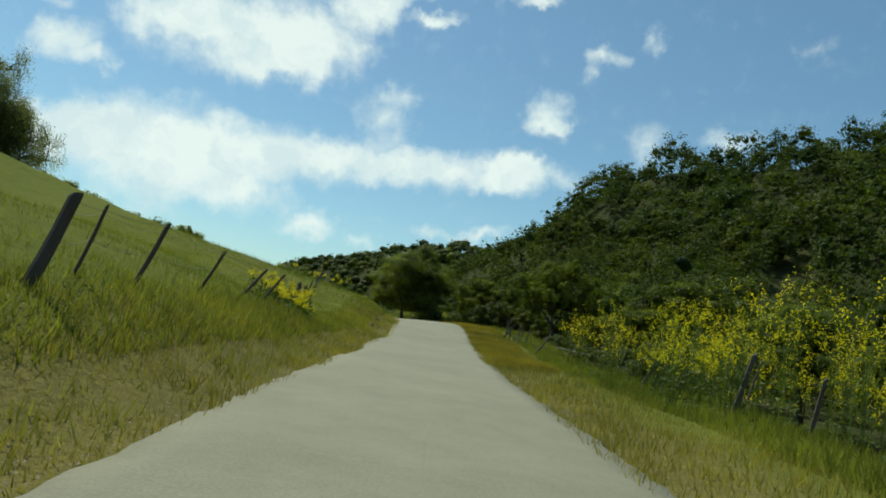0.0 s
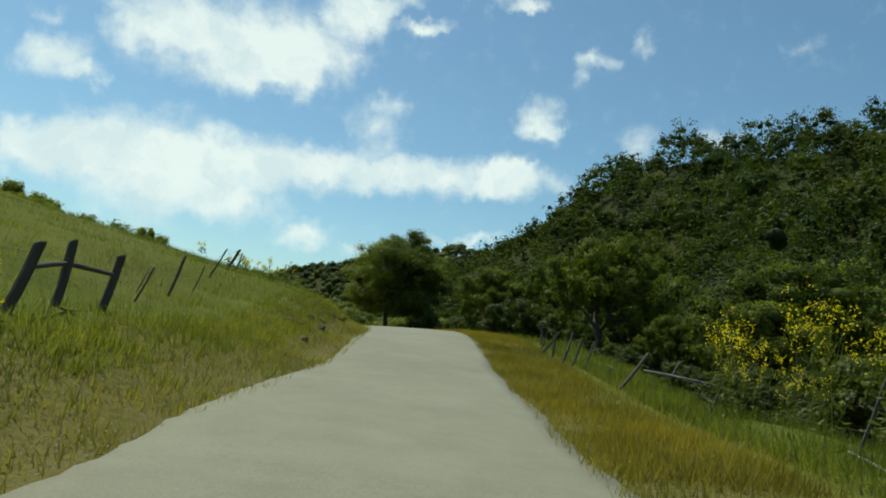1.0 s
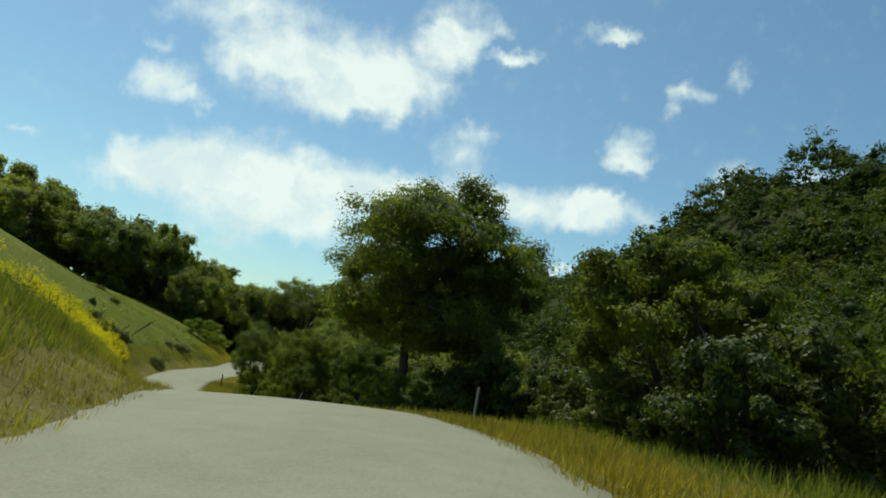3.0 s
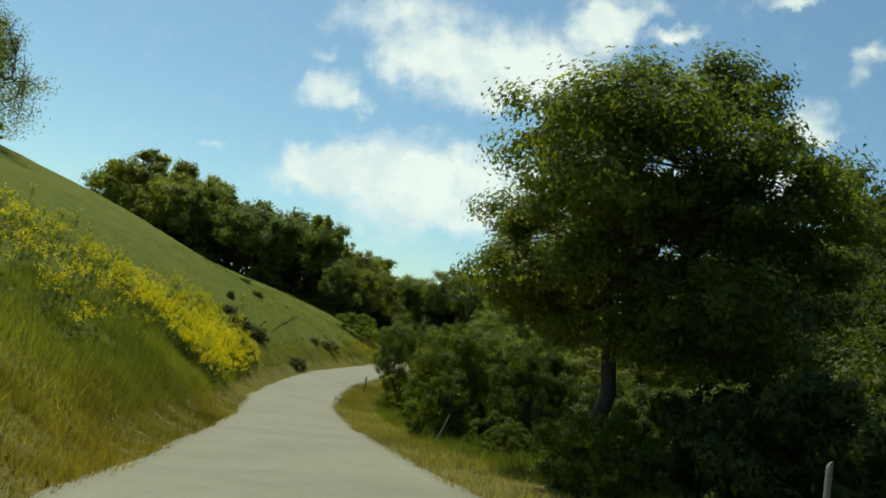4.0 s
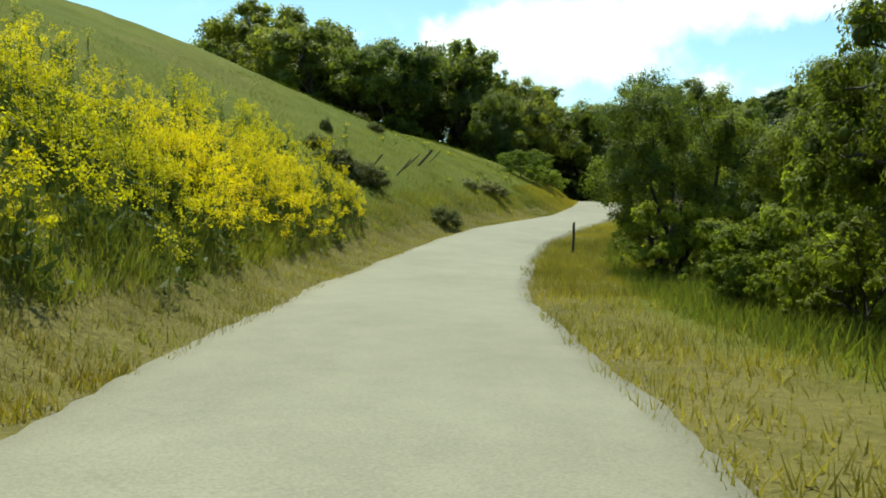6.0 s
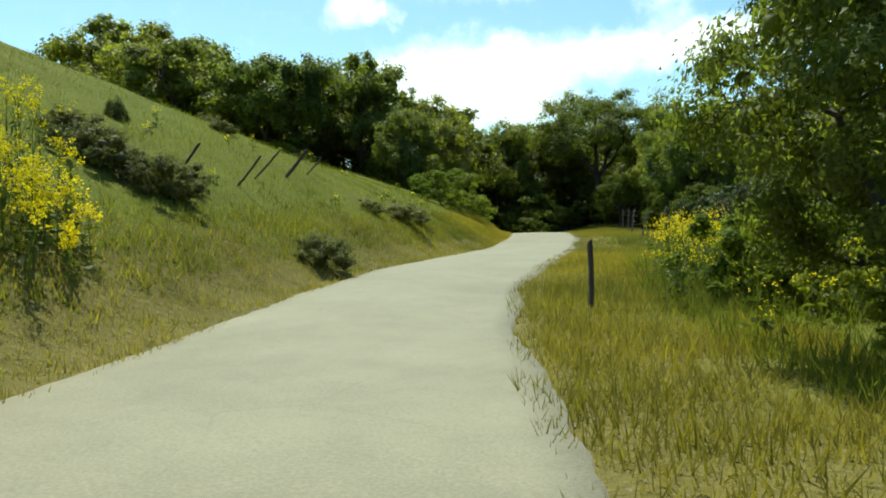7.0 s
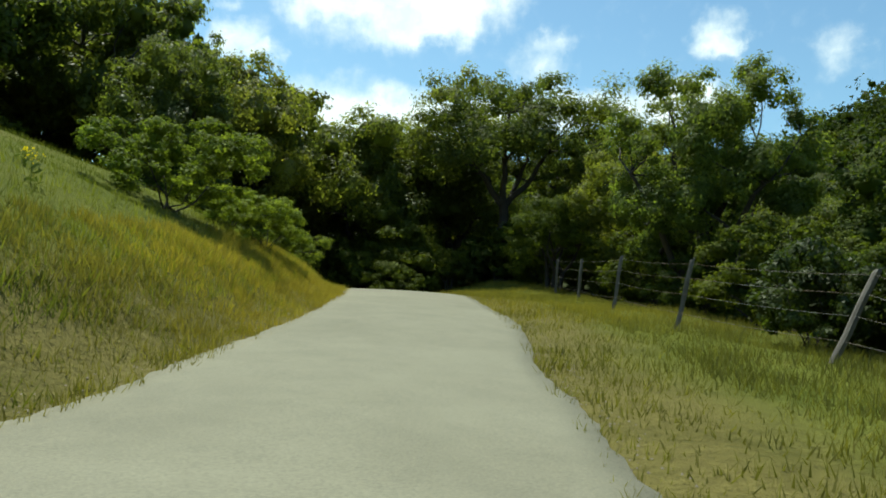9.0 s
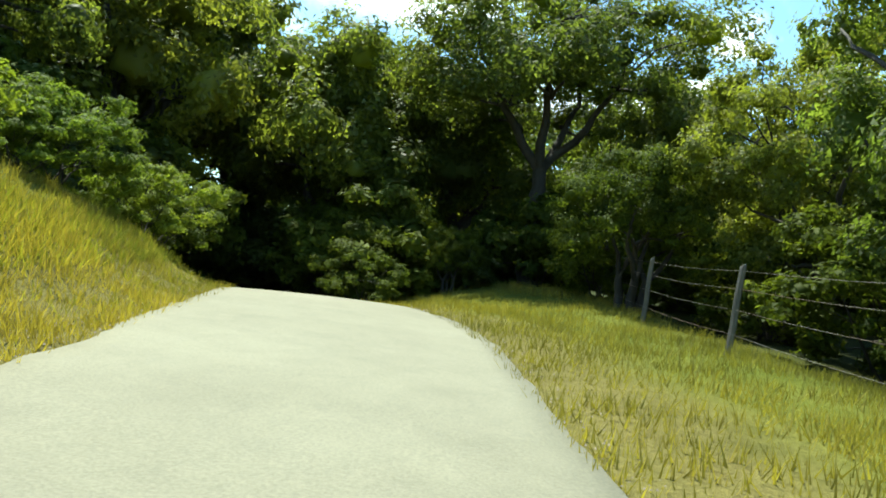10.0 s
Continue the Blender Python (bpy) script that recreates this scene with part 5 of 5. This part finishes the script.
for yy, e, h, r, lean in [(7.0, 2.0, 1.0, 0.06, 15), (8.4, 2.35, 0.9, 0.022, 15), (9.8, 2.15, 0.95, 0.032, 17), (13.2, 2.4, 0.85, 0.028, 23), (15.9, 2.35, 0.8, 0.03, 33), (17.8, 2.25, 0.8, 0.03, 32),
                          (23.2, 2.9, 0.8, 0.02, 18), (29.75, 3.7, 0.76, 0.02, 20), (30.8, 4.1, 0.5, 0.012, 16), (32.2, 3.98, 1.0, 0.034, 16), (34.0, 4.0, 0.7, 0.015, 16), (36.2, 4.3, 0.95, 0.024, 24),
                          (39.4, 4.7, 0.78, 0.055, 22), (41.0, 4.85, 0.72, 0.02, 28), (42.5, 5.0, 0.6, 0.02, 12), (44.0, 5.2, 0.55, 0.018, 8)]:
    x, y = at_road(yy, -1, e)
    spots.append((x, y, h, r, fr.uniform(-5, 5), lean + fr.uniform(-3, 3)))
build_fence("old leaning wooden post and wire fence on the bank", spots, POST_WOOD)
brace = new("braced_fence_corner")
ends = []
for k, (yy, e, lean) in enumerate(((24.4, 2.95, 17), (25.85, 3.05, 6), (27.4, 3.25, 11))):
    ob = part("post", post_mesh(80 + k, 0.95, 0.07, POST_WOOD), brace)
    px, py = at_road(yy, -1, e)
    ob.matrix_basis = pose(px, py, place(px, py), 0, lean)
    ends.append(ob.matrix_basis @ Vector((0, 0, 0.62)))
for a, b in zip(ends, ends[1:]):
    v, f = tube([a[:], b[:]], [0.04, 0.035], 7)
    part("rail", mesh_of("rail", v, f, POST_WOOD), brace)
tagged(brace, "three dark wooden posts joined by a rail", "fence")

# fence along the hollow on the right
spots = [(6.9, 5.5, 1.2, 0.05, 3, 8), (6.8, 9.6, 1.2, 0.045, -4, 14), (6.6, 12.9, 1.1, 0.04, 5, 10), (6.43, 15.8, 1.4, 0.062, 7, 13), (7.0, 16.7, 1.3, 0.024, 5, 14), (6.3, 19.6, 0.8, 0.034, 5, 22), (6.2, 20.5, 1.45, 0.022, 3, 4), (6.05, 21.9, 1.1, 0.034, 5, 25), (5.55, 25.4, 1.7, 0.024, 7, 15),
         (5.0, 29.2, 0.6, 0.03, 0, 20), (4.14, 32.44, 1.08, 0.036, 7, 33), (4.66, 33.64, 0.36, 0.024, 4, 18), (4.38, 35.0, 0.3, 0.024, 4, 30), (4.05, 36.3, 0.85, 0.034, 6, 16), (3.8, 36.7, 0.9, 0.032, 0, 15), (3.57, 37.1, 0.45, 0.03, 4, 12), (3.9, 38.7, 0.95, 0.036, -4, 13), (3.5, 38.6, 0.66, 0.034, 0, 2), (3.2, 39.2, 1.0, 0.04, 5, 34), (3.5, 41.2, 0.95, 0.025, 0, 12), (3.7, 42.9, 0.8, 0.04, 0, -3)]
build_fence("leaning grey wooden post and wire fence among weeds", spots, WEED_POST, (0.4, 0.75), gauge=0.002)
spots = []
for x, y, lean in [(-22.9, 116.6, 22), (-24.75, 120.9, 10), (-26.1, 125.3, 6), (-27.45, 131.5, 3), (-28.7, 136.2, 2), (-29.9, 141.4, -2)]:
    spots.append((x, y, 1.5, fr.uniform(0.05, 0.062), fr.uniform(-3, 3), lean))
spots.insert(0, (-21.3, 111.6, 0.5, 0.045, 0, 24))
build_fence("grey leaning wooden post and wire fence beside the verge", spots, GREY_WOOD, (0.35, 0.75, 1.1, 1.4))
# posts high on the slope
spots = [(-30.0, 92.3, 0.9, 0.03, 0, 46), (-30.12, 94.36, 1.0, 0.028, 0, 47), (-30.71, 95.72, 1.08, 0.026, 0, 51), (-31.73, 98.45, 1.08, 0.055, 0, 46), (-32.5, 100.6, 0.85, 0.024, 0, 48)]
build_fence("sparse leaning fence posts across the grassy slope", spots, POST_WOOD, (0.6, 1.0))


def single_post(x, y, h, r, lx, ly, mat, label):
    base = new("marker_post", post_mesh(int(abs(x * 7 + y)), h, r, mat))
    base.matrix_basis = pose(x, y, place(x, y), lx, ly)
    return tagged(base, label, "post")


single_post(-20.5, 90.3, 0.97, 0.045, 0, 0, POST_WOOD, "short dark wooden marker post at the road edge")
single_post(-15.5, 85.3, 0.98, 0.08, 0, 12, POST_WOOD, "thick leaning grey fence post in the weeds")
single_post(-9.3, 71.0, 1.0, 0.022, 0, 20, PALE_WOOD, "thin pale leaning stake by the verge")
single_post(-1.15, 59.0, 1.0, 0.03, 0, 2, PALE_WOOD, "thin pale stake before the oak")


# ---- stones, earth and fallen wood ----
def rock_mesh(seed, mat, flat=0.6):
    """An angular boulder about a metre across."""
    rng = np.random.default_rng(seed)
    bm = bmesh.new()
    bmesh.ops.create_icosphere(bm, subdivisions=2, radius=0.5)
    cuts = rng.normal(size=(7, 3))
    cuts /= np.linalg.norm(cuts, axis=1)[:, None]
    depth = rng.uniform(0.3, 0.46, 7)
    for v in bm.verts:
        p = np.array(v.co)
        for c, dpt in zip(cuts, depth):
            over = p @ c - dpt
            if over > 0:
                p = p - c * over
        p = p * (1 + 0.06 * rng.normal())
        v.co = (p[0] * 1.2, p[1], p[2] * flat)
    me = bpy.data.meshes.new("rock")
    bm.to_mesh(me)
    bm.free()
    me.materials.append(mat)
    return me


ROCK = wood_material("bank_rock", (0.03, 0.025, 0.015), (0.095, 0.075, 0.045), 5.0)
rr = np.random.default_rng(91)
shapes = [rock_mesh(200 + k, ROCK) for k in range(4)]
clods = [rock_mesh(210 + k, EARTH, 0.45) for k in range(3)]


def set_stones(count, y0, y1, side, e0, e1, low, high, meshes, name, label, group):
    for _ in range(count):
        x, y = at_road(rr.uniform(y0, y1), side, rr.uniform(e0, e1))
        s = rr.uniform(low, high)
        ob = new(name, meshes[int(rr.integers(0, len(meshes)))])
        ob.matrix_basis = pose(x, y, place(x, y) - 0.12 * s, rr.uniform(-20, 20), rr.uniform(-20, 20), rr.uniform(0, 360)) @ Matrix.Scale(s, 4)
        tagged(ob, label, "stone", group)


set_stones(34, 33, 43, -1, 0.9, 1.9, 0.12, 0.42, shapes, "rock", "weathered dark rock set in the grassy cut bank", "rocks on the bank")
set_stones(14, 103, 110, -1, 2.0, 3.6, 0.15, 0.42, shapes, "rock", "grey rock showing through the grassy slope", "rocks on the slope")
set_stones(60, 62, 70, -1, 0.7, 1.3, 0.05, 0.2, clods, "earth_clod", "pale dry earth crumbling from the bank foot", "earth clods at the bank")


def build_gravel(seed, n):
    """Loose chips of road stone along both edges."""
    rng = np.random.default_rng(seed)
    pieces = []
    for side in (-1, 1):
        x, y = strip(rng, n, -4, 138, side, -0.1, 0.35, 1.6)
        z = land(x, y)
        base = np.array([(1, 0, 0), (-0.5, 0.87, 0), (-0.5, -0.87, 0), (0, 0, 0.9)])
        turn = rng.uniform(0, 6.28, n)
        s = rng.uniform(0.004, 0.016, n)
        c, sn = np.cos(turn), np.sin(turn)
        v = np.stack([base[:, 0] * c[:, None] - base[:, 1] * sn[:, None], base[:, 0] * sn[:, None] + base[:, 1] * c[:, None], np.tile(base[:, 2], (n, 1))], -1) * s[:, None, None]
        v = (v + np.stack([x, y, z + 0.052], 1)[:, None]).reshape(-1, 3)
        k = np.arange(n)[:, None] * 4
        f = np.concatenate([k + np.array([0, 1, 3]), k + np.array([1, 2, 3]), k + np.array([2, 0, 3])])
        pieces.append((v, f))
    v, f = joined(pieces)
    tagged(new("edge_gravel", mesh_of("edge_gravel", v, f, PALE_WOOD_STONE)), "loose pale gravel chips along the road edges", "gravel", kind="stuff")


PALE_WOOD_STONE = wood_material("road_chip", (0.12, 0.10, 0.075), (0.28, 0.24, 0.18), 30.0)
build_gravel(95, 5000)


def fallen_branch(label, path, lift, r0, twigs, mat):
    """A dead limb lying on the ground: places along it, height over the ground at each end, and side twigs."""
    base = new("fallen_branch")
    pts = [(x, y, place(x, y) + lift[0] + (lift[1] - lift[0]) * k / (len(path) - 1)) for k, (x, y) in enumerate(path)]
    v, f = tube(pts, np.linspace(r0, r0 * 0.35, len(pts)), 7)
    part("limb", mesh_of("limb", v, f, mat, True), base)
    for k, (dx, dy, dz) in twigs:
        x, y, z = pts[k]
        v, f = tube([(x, y, z), (x + dx * 0.5, y + dy * 0.5, z + dz * 0.65), (x + dx, y + dy, z + dz)], [r0 * 0.45, r0 * 0.3, r0 * 0.12], 5)
        part("twig", mesh_of("twig", v, f, mat, True), base)
    return tagged(base, label, "branch")


fallen_branch("thin pale dead branch lying on the grass by the fence", [(5.35, 25.2), (5.2, 24.5), (4.9, 23.4), (4.62, 22.2), (4.6, 21.7)], (0.12, 0.03), 0.02,
              [(1, (-0.35, -0.5, 0.12)), (2, (0.3, -0.6, 0.1)), (3, (-0.2, -0.5, 0.08))], PALE_WOOD)
fallen_branch("grey dead fallen limb with broken twigs behind the fence", [(5.9, 36.8), (6.6, 36.4), (7.3, 36.1), (8.2, 35.8), (9.0, 35.4)], (0.35, 0.9), 0.055,
              [(1, (0.3, 0.2, 0.45)), (2, (-0.3, 0.1, 0.5)), (3, (0.4, -0.2, 0.35))], GREY_WOOD)
